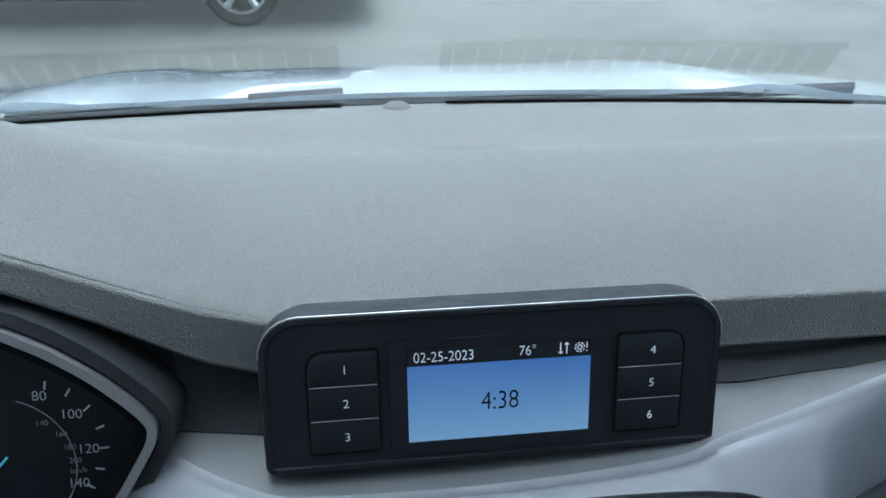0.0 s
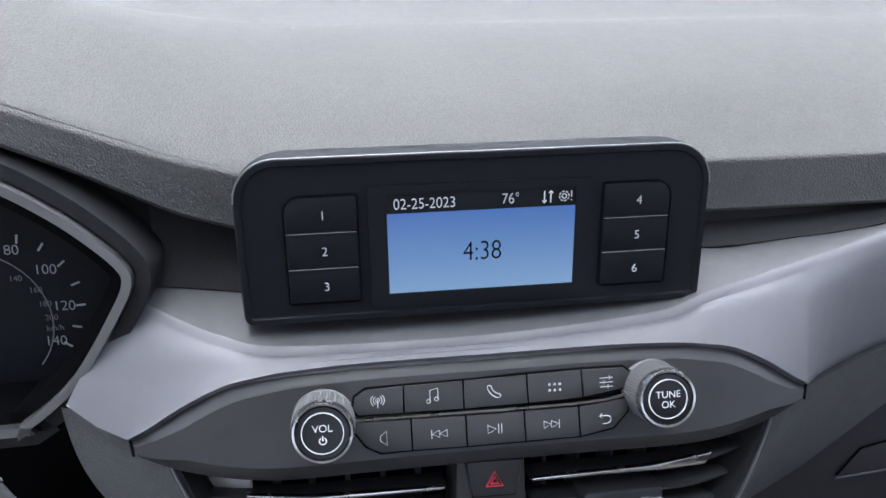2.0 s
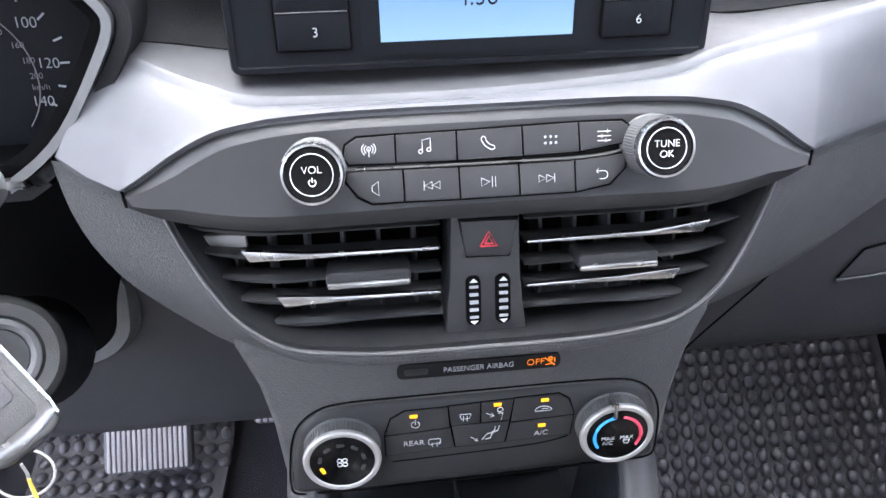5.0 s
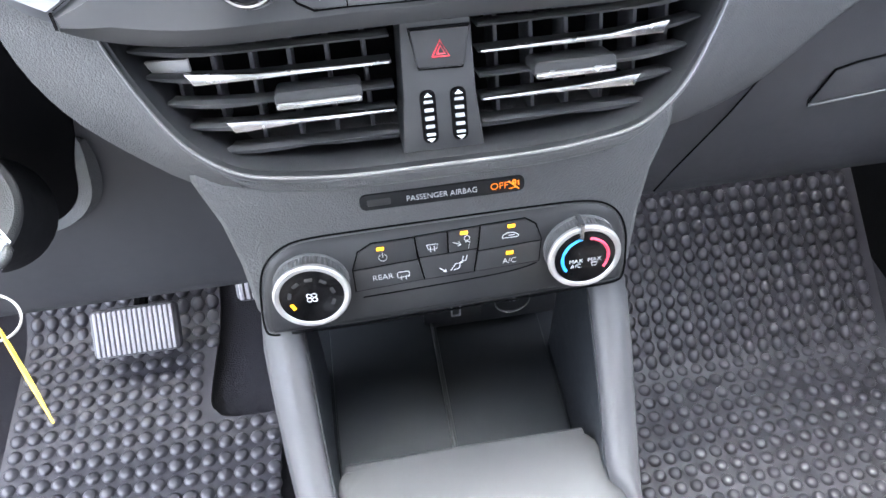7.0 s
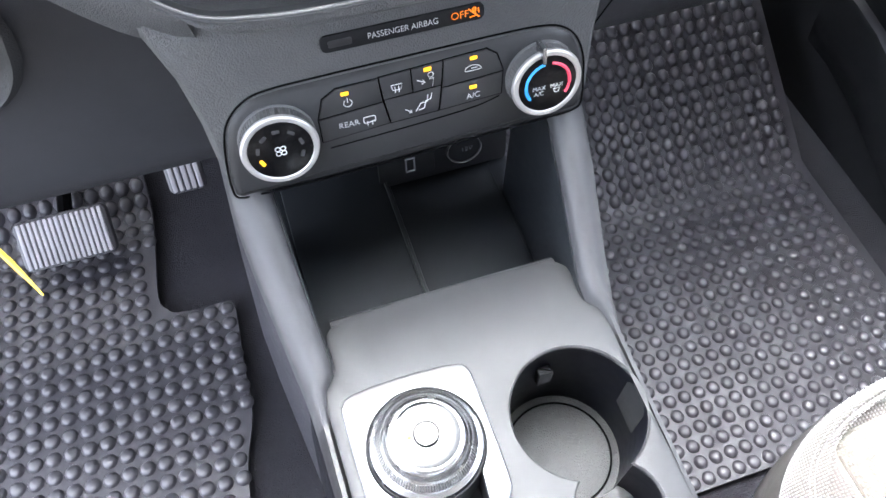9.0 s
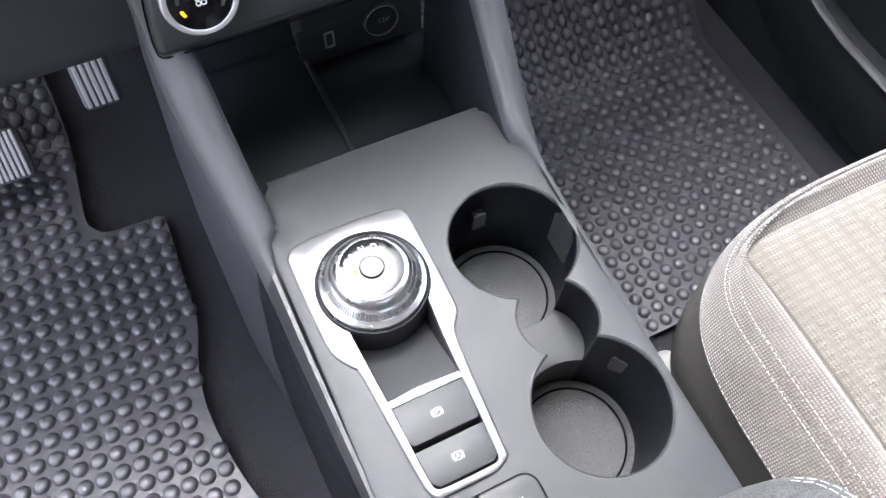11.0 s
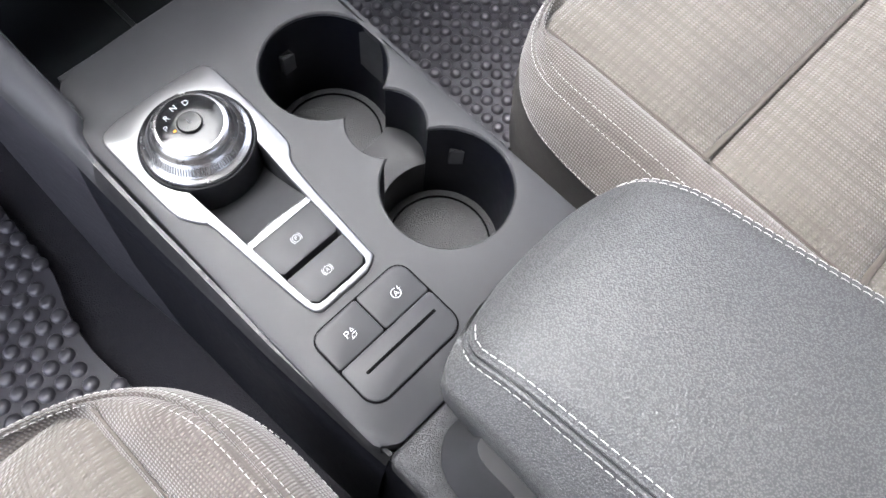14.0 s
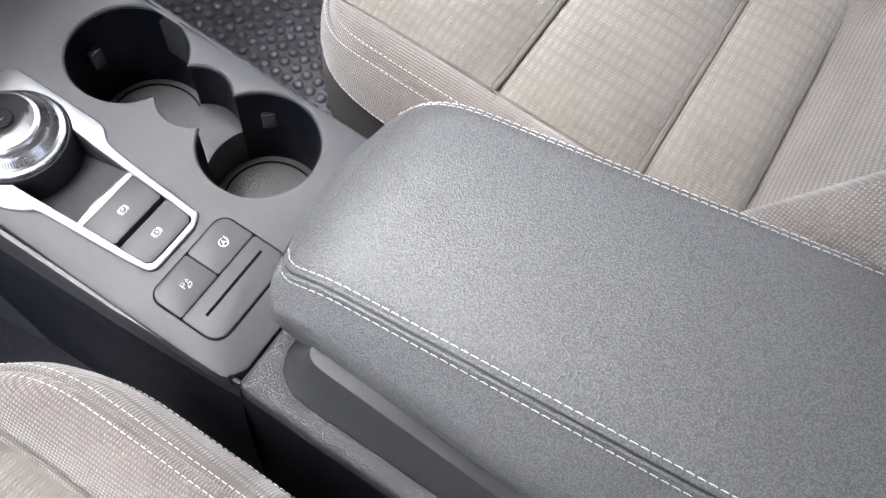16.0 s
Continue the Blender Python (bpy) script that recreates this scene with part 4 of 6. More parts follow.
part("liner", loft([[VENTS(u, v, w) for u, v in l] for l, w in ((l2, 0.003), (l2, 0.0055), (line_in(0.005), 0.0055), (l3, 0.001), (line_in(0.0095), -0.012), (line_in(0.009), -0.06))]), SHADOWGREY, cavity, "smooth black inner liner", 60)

for side in (-1, 1):
    av = thing("air_vent", VENTS(side * 0.08, 0, 0), "black slatted air vent with bright accents", "air vent", "air vents")
    for k, v in enumerate((0.0325, 0.0195, 0.0065, -0.0055, -0.0185)):
        ue = (0.1525, 0.1455, 0.138, 0.13, 0.117)[k]
        n = 14
        us = [0.0225 + (ue - 0.0225) * i / n for i in range(n + 1)]
        th = [0.0011 if u < ue - 0.05 else 0.0011 + 0.0012 * math.sin(math.pi * min(1, (ue - u) / 0.05)) for u in us]
        rows = [[VENTS(side * u, v + dv * t, w) for dv, w in ((0.4, -0.02), (1.0, -0.006), (0.2, -0.003), (-0.8, -0.004), (-0.6, -0.02))] for u, t in zip(us, th)]
        slat = part("slat", loft(rows, True, True), SLAT, av, "thin dark grey slat")
        if k in (1, 3):
            u1, u2 = ue - 0.02, ue - 0.055
            ol = [(side * u1, 0.0030), (side * (u1 - 0.004), -0.0028), (side * u2, -0.0012), (side * 0.0235, -0.0009), (side * 0.0235, 0.0006), (side * u2, 0.0016)]
            if sum(a[0] * b[1] - b[0] * a[1] for a, b in zip(ol, ol[1:] + ol[:1])) < 0:
                ol.reverse()
            part("accent", slab(ol, moved(VENTS, 0, v, -0.0035), -0.002, 0.0012, 0.0004), CHROME, slat, "bright metal accent")
        if k == 2:
            cx = side * (0.061 if side < 0 else 0.0715)
            part("tab", slab(rounded(0.044, 0.0085, 0.003, cx=cx, cy=0.0015 + v), VENTS, -0.015, 0.0045, 0.0015), SATIN, slat, "sliding tab with a bright edge")
            part("tab_edge", slab(rounded(0.043, 0.0036, 0.0015, cx=cx, cy=v - 0.0012), VENTS, 0.0035, 0.0062, 0.0009), CHROME, slat)
    for i in range(6):
        u = side * (0.035 + 0.0195 * i)
        top, low = 0.045, -0.026 if i < 4 else -0.01
        part("fin", slab(rounded(0.0022, top - low, 0.0005, 2, cx=u, cy=(top + low) / 2), VENTS, -0.046, -0.022, 0.0005), DARK, av)

# two vanes that catch the light; their brightness is in the pale colour
for us, vs in (((-0.1476, -0.1241, -0.1234, -0.142), (0.0252, 0.0282, 0.0216, 0.019)), ((-0.1528, -0.1252, -0.1231, -0.1491), (0.0325, 0.0352, 0.0324, 0.0305))):
    ol = list(zip(us, vs))[::-1]
    part("vane", slab(ol, VENTS, -0.016, -0.012, 0.0003), PALECAP, [o for o in scene.objects if o.name == "air_vent"][0], "upright guide vane, paled for the light it catches")

hz = thing("hazard_switch", VENTS(0, 0, 0), "dark centre post with a red hazard button and two thumbwheels", "switch")
part("post", slab([(-0.0215, -0.03), (0.0225, -0.03), (0.0195, 0.0), (0.0185, 0.047), (-0.0165, 0.047), (-0.0185, 0.0)], VENTS, -0.04, -0.0005, 0.001), PANEL, hz)
b = part("button", slab([(-0.0085, 0.0148), (0.0125, 0.0142), (0.0145, 0.016), (0.0175, 0.034), (-0.0125, 0.0345), (-0.0102, 0.0165)], VENTS, -0.003, 0.002, 0.0012), PANEL, hz, "dark hazard button with a red triangle")
part("icon", line_icon([[(-0.0022, 0.0205), (0.0066, 0.0203), (0.0023, 0.0285), (-0.0022, 0.0205)], [(0.0002, 0.0218), (0.0044, 0.0217), (0.0023, 0.0258), (0.0002, 0.0218)]], moved(VENTS, 0, 0, 0.002), 0.00055), REDP, b, "red triangle")
part("gap", ring_of([(-0.0095, 0.0138), (0.0135, 0.0132), (0.0185, 0.0352), (-0.0135, 0.0355)], [(-0.0085, 0.0148), (0.0125, 0.0142), (0.0175, 0.0342), (-0.0125, 0.0346)], VENTS, -0.002, 0.0), BLACK, hz)
for cx in (-0.0062, 0.0098):
    wh = part("thumbwheel", slab(rounded(0.0082, 0.0285, 0.0035, cx=cx, cy=-0.0108), VENTS, -0.002, 0.0022, 0.0015), BLACK, hz, "black thumbwheel with white marks")
    for i in range(5):
        part("mark", slab(rounded(0.0048, 0.0022 - 0.0003 * abs(i - 2), 0.0004, 2, cx=cx, cy=-0.0022 - 0.0044 * i), VENTS, 0.002, 0.0026, 0.0002), DIM, wh)
    for d in (1, -1):
        part("arrow", slab([(cx - 0.0022, -0.0108 + d * 0.0112), (cx + 0.0022, -0.0108 + d * 0.0112), (cx, -0.0108 + d * 0.0134)][::d], VENTS, 0.002, 0.0026, 0.0002), WHITE, wh)

# ---- airbag indicator and climate controls ----
console = thing("center_console", (0, 0.0, 0.0), "dark grey plastic centre console with cup holders and tray", "console")
part("fascia", crowned(CLIMATE, smooth([(0, -0.034), (0.11, -0.034)], 2)[:1] + mirrored([(0.0, -0.0345), (0.105, -0.0345), (0.1165, -0.031), (0.1225, -0.0175), (0.125, 0.02), (0.13, 0.05), (0.14, 0.08), (0.14, 0.1), (0.0, 0.1)])[1:], -0.03, -0.0015, 0.004), BODY, console, "grained lower centre fascia", 50)

ai = thing("airbag_indicator", CLIMATE(0, 0.053), "dark strip with white airbag words and an amber lamp", "indicator")
strip = rounded(0.099, 0.0105, 0.004, cx=0.0005, cy=0.0547)
part("strip", slab(strip, CLIMATE, -0.004, 0.0, 0.0005), SHADOWGREY, ai)
lettering("words", "PASSENGER AIRBAG", 0.0053, moved(CLIMATE, 0.0, 0.0545, 0.0), WHITE, ai, "white words", 0.9)
lettering("lamp_words", "OFF", 0.0064, moved(CLIMATE, 0.0345, 0.0548, 0.0), ORANGE, ai, "orange lit word")
q = moved(CLIMATE, 0.0435, 0.0548)
part("lamp_icon", line_icon([arc(0, 0.0022, 0.001, 0, 360, 8), [(-0.003, -0.0025), (0.0005, -0.002), (0.001, 0.0008), (-0.002, 0.001)], [(-0.0035, 0.0028), (0.003, -0.0032)], [(0.0025, 0.0025), (0.0028, -0.0005)]], q, 0.0005), ORANGE, ai, "orange lit symbol")
part("unlit_words", slab(rounded(0.014, 0.0045, 0.001, 2, cx=-0.0375, cy=0.0545), CLIMATE, -0.001, 0.0003, 0.0001), SATIN, ai)

cp = thing("climate_panel", CLIMATE(0, 0), "dark climate control panel with two large ringed knobs", "climate panel")
cp_out = smooth([(-0.105, -0.0375), (-0.06, -0.0385), (0.0, -0.037), (0.06, -0.0352), (0.1, -0.034), (0.114, -0.0325), (0.1178, -0.027), (0.118, -0.01), (0.1165, 0.008), (0.111, 0.022), (0.102, 0.0305), (0.088, 0.0345), (0.06, 0.0355), (0.0, 0.0352), (-0.05, 0.0348), (-0.085, 0.0338), (-0.1, 0.029), (-0.1105, 0.019), (-0.1155, 0.006), (-0.1185, -0.012), (-0.1197, -0.028), (-0.1175, -0.0365), (-0.105, -0.0375)], 4)[:-1]
part("face", crowned(CLIMATE, cp_out, -0.006, 0.001, 0.005), PANEL, cp, "", 50)
part("seam", tube([CLIMATE(u, v, -0.0014) for u, v in inset(cp_out, -0.0003)], 0.0007, 6, True), BLACK, cp)
CL1 = moved(CLIMATE, 0, 0, 0.001)
ckeys = [
    [(-0.0585, 0.0085), (-0.0185, 0.0105), (-0.0195, 0.0265), (-0.0455, 0.026), (-0.054, 0.021)],
    [(-0.0585, -0.0085), (-0.0155, -0.006), (-0.0182, 0.0095), (-0.0585, 0.0075)],
    [(-0.0172, 0.0115), (0.0008, 0.012), (0.0008, 0.0278), (-0.0185, 0.027)],
    [(0.0018, 0.012), (0.0195, 0.0125), (0.0215, 0.0285), (0.0018, 0.0278)],
    [(-0.0145, -0.0062), (0.0165, -0.0055), (0.0193, 0.0115), (-0.0168, 0.0107)],
    [(0.0205, 0.0105), (0.0605, 0.0125), (0.0565, 0.0245), (0.05, 0.0295), (0.0225, 0.0287)],
    [(0.0178, -0.0055), (0.059, -0.004), (0.0603, 0.0115), (0.0203, 0.0095)],
]
cicons = [
    ((-0.0395, 0.0155), [arc(0, 0, 0.0026, 120, 420, 10), [(0, 0.0036), (0, 0.0002)]]),
    ((-0.028, 0.0003), [rounded(0.0075, 0.0045, 0.001, 2) + [(0.00375, -0.00125)], [(-0.0015, -0.001), (-0.0015, -0.004)], [(0.0015, -0.001), (0.0015, -0.004)]]),
    ((-0.0085, 0.0182), [[(-0.0035, 0.0022), (0.0035, 0.0022), (0.0026, -0.0015), (-0.0026, -0.0015), (-0.0035, 0.0022)], [(-0.0012, 0.0008), (-0.0012, -0.0032)], [(0.0012, 0.0008), (0.0012, -0.0032)]]),
    ((0.0105, 0.0185), [arc(0.0028, 0.0032, 0.0018, 0, 360, 9), [(0.0015, 0.0005), (0.0045, 0.0005), (0.0035, -0.005)], [(-0.006, 0.0012), (-0.0015, -0.001)], [(-0.0025, 0.0012), (-0.001, -0.0012), (-0.0035, -0.002)]]),
    ((0.0025, 0.0022), [[(0.0015, -0.0038), (0.005, -0.003), (0.0062, 0.002), (0.0095, 0.0025), (0.0105, 0.0065)], [(-0.0005, -0.004), (0.003, 0.001), (0.007, 0.001), (0.008, 0.006)], [(-0.0075, -0.001), (-0.0035, -0.004)], [(-0.0052, -0.0042), (-0.0032, -0.0044), (-0.0038, -0.0022)]]),
    ((0.0405, 0.0192), [smooth([(-0.005, -0.0014), (-0.0045, 0.0006), (-0.0015, 0.0022), (0.0025, 0.0018), (0.0048, 0.0002), (0.0048, -0.0014), (-0.005, -0.0014)], 3), [(-0.001, 0.0002), (0.003, 0.0002)]]),
]
for i, o in enumerate(ckeys):
    b = key(o, CL1, cp, PANEL, 0.0009)
    for (cx, cy), st in [c for j, c in enumerate(cicons) if j == i]:
        part("icon", line_icon(st, moved(CL1, cx, cy, 0.0009), 0.0003), WHITE, b, "thin white symbol")
    if i == 1:
        lettering("words", "REAR", 0.0056, moved(CL1, -0.041, 0.0003, 0.0009), WHITE, b, "white word")
    if i == 6:
        lettering("words", "A/C", 0.0056, moved(CL1, 0.04, -0.0005, 0.0009), WHITE, b, "white word")
for u, v in ((-0.0405, 0.0222), (0.0116, 0.0258), (0.0413, 0.0262), (0.0402, 0.0058)):
    part("lamp", slab(rounded(0.0048, 0.0024, 0.0004, 2, cx=u, cy=v), CL1, 0.0, 0.0016, 0.0004), AMBER, cp, "small amber lamp")
part("groove", tube([CLIMATE(u, v, 0.001) for u, v in smooth([(-0.055, -0.0145), (0.0, -0.0125), (0.04, -0.01), (0.058, -0.006)], 4)], 0.0005, 5), BLACK, cp)
for cx, cy in ((-0.0853, 0.002), (0.0858, 0.003)):
    at = moved(CL1, cx, cy, 0)
    k = knob("knob", at, 0.0228, 0.0135, cp, 0.0196, 1.045, RINGSATIN)
    up = moved(at, 0, 0, 0.0133)
    if cx < 0:
        part("fan_icon", line_icon([arc(d * 0.0016, e * 0.0016, 0.0015, 0, 360, 9) for d in (-1, 1) for e in (-1, 1)], up, 0.00035), WHITE, k, "white fan symbol")
        for j in range(7):
            a = radians(205 - 38 * j)
            q = moved(up, 0.0135 * math.cos(a), 0.0135 * math.sin(a), 0, math.degrees(a) + 90)
            part("level_mark", slab(rounded(0.0046, 0.0022, 0.0004, 2), q, -0.0002, 0.0004, 0.0001), AMBER if j == 0 else GREY, k, "lit amber mark" if j == 0 else "")
    else:
        part("cold_arc", line_icon([arc(0, 0, 0.0148, 100, 215, 20)], up, 0.0011), BLUEP, k, "blue arc")
        part("warm_arc", line_icon([arc(0, 0, 0.0148, 80, -35, 20)], up, 0.0011), REDARC, k, "red arc")
        for words, u, v in (("MAX", -0.006, -0.002), ("A/C", -0.006, -0.0058), ("MAX", 0.006, -0.002)):
            lettering("words", words, 0.0042, moved(up, u, v), WHITE, k)
        part("icon", line_icon([[(0.004, -0.0042), (0.008, -0.0042), (0.0072, -0.0068), (0.0048, -0.0068), (0.004, -0.0042)]], up, 0.0003), WHITE, k)
        part("pointer", slab(rounded(0.003, 0.012, 0.001, 3, cx=-0.004, cy=0.0222), at, 0.006, 0.0168, 0.001), CHROME, k, "bright pointer")


# ---- centre console ----
TOP = 0.365
top_at = level(0, 0, TOP)
C1, C2, CN = (0.055, 0.027, 0.0465), (0.0505, -0.1, 0.0462), (0.0545, -0.037, 0.029)


def meet(a, b):
    """The two crossing points of two circles."""
    d = Vector((b[0] - a[0], b[1] - a[1]))
    l = d.length
    d /= l
    k = (a[2] ** 2 - b[2] ** 2 + l * l) / (2 * l)
    h = math.sqrt(max(0, a[2] ** 2 - k * k))
    m = Vector(a[:2]) + d * k
    n = Vector((-d.y, d.x))
    return m + n * h, m - n * h


def sweep_arc(c, p, q, ccw, n):
    a0 = math.atan2(p[1] - c[1], p[0] - c[0])
    a1 = math.atan2(q[1] - c[1], q[0] - c[0])
    if ccw and a1 <= a0:
        a1 += 2 * math.pi
    if not ccw and a1 >= a0:
        a1 -= 2 * math.pi
    return [(c[0] + c[2] * math.cos(a0 + (a1 - a0) * i / n), c[1] + c[2] * math.sin(a0 + (a1 - a0) * i / n)) for i in range(n)]


m1 = sorted(meet(C1, CN), key=lambda p: p[0])
m2 = sorted(meet(C2, CN), key=lambda p: p[0])
cup_line = sweep_arc(C1, m1[1], m1[0], True, 40) + sweep_arc(CN, m1[0], m2[0], True, 8) + sweep_arc(C2, m2[0], m2[1], True, 40) + sweep_arc(CN, m2[1], m1[1], True, 8)
neck_line = sweep_arc(CN, m1[0], m2[0], True, 10) + sweep_arc(C2, m2[0], m2[1], False, 10) + sweep_arc(CN, m2[1], m1[1], True, 10) + sweep_arc(C1, m1[1], m1[0], False, 10)

plate_out = smooth([(-0.03, -0.109), (-0.02, -0.104), (-0.0185, -0.095), (-0.0155, -0.045), (-0.0125, -0.018), (-0.006, -0.008), (-0.0035, 0.004), (-0.0035, 0.066), (-0.005, 0.077), (-0.013, 0.083), (-0.05, 0.085), (-0.083, 0.083), (-0.0915, 0.077), (-0.093, 0.066), (-0.092, 0.01), (-0.0885, -0.004), (-0.082, -0.014), (-0.0795, -0.02), (-0.0755, -0.07), (-0.0725, -0.1), (-0.068, -0.108), (-0.06, -0.109), (-0.03, -0.109)], 3)[:-1]

top_line = smooth([(0.098, -0.196), (0.0985, -0.1), (0.0975, 0.0), (0.0985, 0.075), (0.101, 0.09)], 4) + [(0.094, 0.1), (0.0905, 0.105)] + smooth([(0.089, 0.115), (0.084, 0.134), (0.04, 0.1385), (0.0, 0.139), (-0.04, 0.1385), (-0.083, 0.134), (-0.0865, 0.115)], 4) + [(-0.088, 0.105), (-0.092, 0.1)] + smooth([(-0.101, 0.09), (-0.0985, 0.075), (-0.0975, 0.0), (-0.0985, -0.1), (-0.0975, -0.18), (-0.0945, -0.19), (-0.086, -0.196)], 4)


def pierced(outline, holes, at, low):
    """A level plate with holes through it: filled top, and sides down to low."""
    bm = bmesh.new()
    loops = [outline] + holes
    edges = []
    for pts in loops:
        vs = [bm.verts.new(at(*p, 0)) for p in pts]
        edges += [bm.edges.new((a, b)) for a, b in zip(vs, vs[1:] + vs[:1])]
    bmesh.ops.triangle_fill(bm, edges=edges, use_beauty=True)
    for k, pts in enumerate(loops):
        rows = [[at(*p, 0) for p in pts], [at(*p, -0.0012) for p in inset(pts, -0.0012 if k == 0 else 0.0012)], [at(*p, low if k == 0 else -0.0035) for p in inset(pts, -0.0018 if k == 0 else 0.0012)]]
        loft(rows, True, False, bm)
    bmesh.ops.remove_doubles(bm, verts=bm.verts, dist=1e-5)
    return bm


part("top_plate", pierced(top_line, [cup_line, inset(plate_out, 0.002)], top_at, -0.018), GREY, console, "smooth grey top plate", 30)
part("front_lip", tube([(x, 0.1365 - 0.05 * x * x, TOP - 0.0075) for x in np.linspace(-0.084, 0.084, 15)], 0.0075, 10), GREY, console)
# tray under the climate panel
part("tray_floor", box(-0.115, 0.115, 0.12, 0.345, 0.275, 0.287, 0.004), TRAY, console)
tm = part("tray_mat", box(-0.094, 0.094, 0.13, 0.322, 0.286, 0.289, 0.002), TRAY, console, "fine-textured black tray mat")
part("rib", box(-0.0035, 0.0005, 0.135, 0.32, 0.288, 0.294, 0.0015), SLAT, tm)
part("tray_back", box(-0.122, 0.122, 0.325, 0.345, 0.27, 0.5, 0.004), TRAY, console)
for side in (-1, 1):
    # arm that runs from the climate panel down to the console and on along its edge
    sec, flank = [], []
    for y, z, xi, xo in ((0.26, 0.475, 0.098, 0.124), (0.205, 0.449, 0.098, 0.1255), (0.17, 0.425, 0.096, 0.1225), (0.13, 0.396, 0.093, 0.117), (0.11, 0.3835, 0.091, 0.1145), (0.1, 0.3795, 0.0915, 0.113), (0.092, 0.374, 0.097, 0.112), (0.07, 0.3635, 0.0995, 0.111), (0.02, 0.3605, 0.0997, 0.1095), (-0.1, 0.3595, 0.0985, 0.1055), (-0.18, 0.3585, 0.0945, 0.1005), (-0.1985, 0.357, 0.092, 0.0985)):
        zi = 0.28 if y > 0.1 else z - 0.05
        sec.append([(side * px, y, pz) for px, pz in ((xi, zi), (xi, z - 0.012), (xi + 0.002, z - 0.004), (0.7 * xi + 0.3 * xo, z), (0.4 * xo + 0.6 * xi + 0.002, z - 0.0005), (xo - 0.003, z - 0.006), (xo, z - 0.016), (xo + 0.0015, z - 0.026), (xo - 0.003, z - 0.027))])
        flank.append([(side * px, y, pz) for px, pz in ((xo - 0.003, z - 0.024), (xo + 0.0005, z - 0.028), (xo + 0.006, z - 0.08), (xo + 0.014, max(0.13, z - 0.2)), (xo + 0.018, -0.01))])
    part("tray_wall", sheet_of([[(side * (r[0][0] * side - 0.0012), r[0][1], 0.281), (side * (r[0][0] * side - 0.0012), r[0][1], r[1][2] - 0.002)] for r in sec[:6]], 0.001, None, (-side, 0, 0)), TRAY, console, "black inner wall of the tray")
    part("arm", loft(sec[:8], True, True), ARMGREY, console, "sloping side arm of the tray", 50)
    part("edge_strip", loft(sec[7:], True, True), SATIN, console, "dark rounded edge beside the top plate", 50)
    part("side_panel", sheet_of(flank[:7], 0.003, None, (side, 0, 0.2)), FLANK, console, "dark grey flank below the arm", 50)
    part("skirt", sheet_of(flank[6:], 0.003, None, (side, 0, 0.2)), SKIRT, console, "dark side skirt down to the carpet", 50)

us = thing("usb_panel", (0.04, 0.285, 0.32), "dark socket panel with a port and a round power outlet", "socket panel")
UP = flat((0.036, 0.286, 0.325), (0, 0.1, 0.99))
part("face", slab(rounded(0.112, 0.075, 0.004, cx=0.016, cy=0.013), UP, -0.045, 0.0, 0.0025), PANEL, us)
part("panel", slab(rounded(0.05, 0.03, 0.002, cx=-0.021, cy=0.0), UP, 0.0, 0.002, 0.0008), PANEL, us)
part("port", ring_of(rounded(0.0088, 0.0165, 0.001, 2, cx=-0.018), rounded(0.0062, 0.0138, 0.0006, 2, cx=-0.018), UP, 0.0, 0.0034), DIM, us, "bright metal port")
so = part("outlet", turned([(0.0165, 0.0), (0.0165, 0.003), (0.015, 0.004), (0.0145, 0.003)], moved(UP, 0.031, 0.003), 30), SATIN, us, "round capped power outlet")
part("outlet_ring", turned([(0.0158, 0.003), (0.0155, 0.0042), (0.015, 0.003)], moved(UP, 0.031, 0.003), 30, caps=False), PALECAP, so)
lettering("words", "12V", 0.0068, moved(UP, 0.033, 0.003, 0.003), DIM, so)

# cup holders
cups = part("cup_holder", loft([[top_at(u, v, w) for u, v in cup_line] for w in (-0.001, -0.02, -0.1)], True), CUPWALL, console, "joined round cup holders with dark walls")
# highlight along the cup rim, laid on as a paler thin tube
part("cup_rim", tube([top_at(u, v, -0.0035) for u, v in inset(cup_line, 0.0006)], 0.0007, 6, True), KNURL, cups, "thin pale line for the rim's highlight")
part("cup_floor", turned([(C1[2] + 0.002, -0.006), (C1[2] + 0.002, -0.001), (C1[2] - 0.006, 0.0005), (C1[2] - 0.0075, -0.0005)], level(C1[0], C1[1], TOP - 0.096), 44), CUPMAT, cups, "grey textured cup base")
part("cup_floor", turned([(C2[2] + 0.002, -0.006), (C2[2] + 0.002, -0.001), (C2[2] - 0.006, 0.0005), (C2[2] - 0.0075, -0.0005)], level(C2[0], C2[1], TOP - 0.096), 44), CUPMAT, cups, "grey textured cup base")
for c in (C1, C2):
    part("base_ring", tube([(c[0] + (c[2] - 0.0066) * math.cos(a), c[1] + (c[2] - 0.0066) * math.sin(a), TOP - 0.0953) for a in np.linspace(0, 2 * math.pi, 49)[:-1]], 0.0009, 5, True), BLACK, cups)
part("neck_floor", slab(inset(neck_line, 0.0003), top_at, -0.1, -0.052, 0.0008), GREY, cups, "raised grey step between the cups")
for cx, cy, a in ((C1[0] - 0.002, C1[1] + C1[2] - 0.003, 0), (C2[0] + C2[2] - 0.007, C2[1] + 0.026, -45)):
    part("clip", slab(rounded(0.011, 0.007, 0.001, 3), moved(top_at, cx, cy, 0, a), -0.048, -0.03, 0.002), GREY, cups, "small sprung cup grip")

# ---- gear selector ----
gs = thing("gear_selector", (-0.047, 0.03, TOP), "rotary gear selector in a bright satin frame", "gear selector")
KC = (-0.047, 0.036)


def tail_x(y):
    """Inner sides of the frame's tail at y."""
    k = (y + 0.105) / 0.085
    return (-0.0685 - 0.0045 * k, -0.0235 + 0.0025 * k)


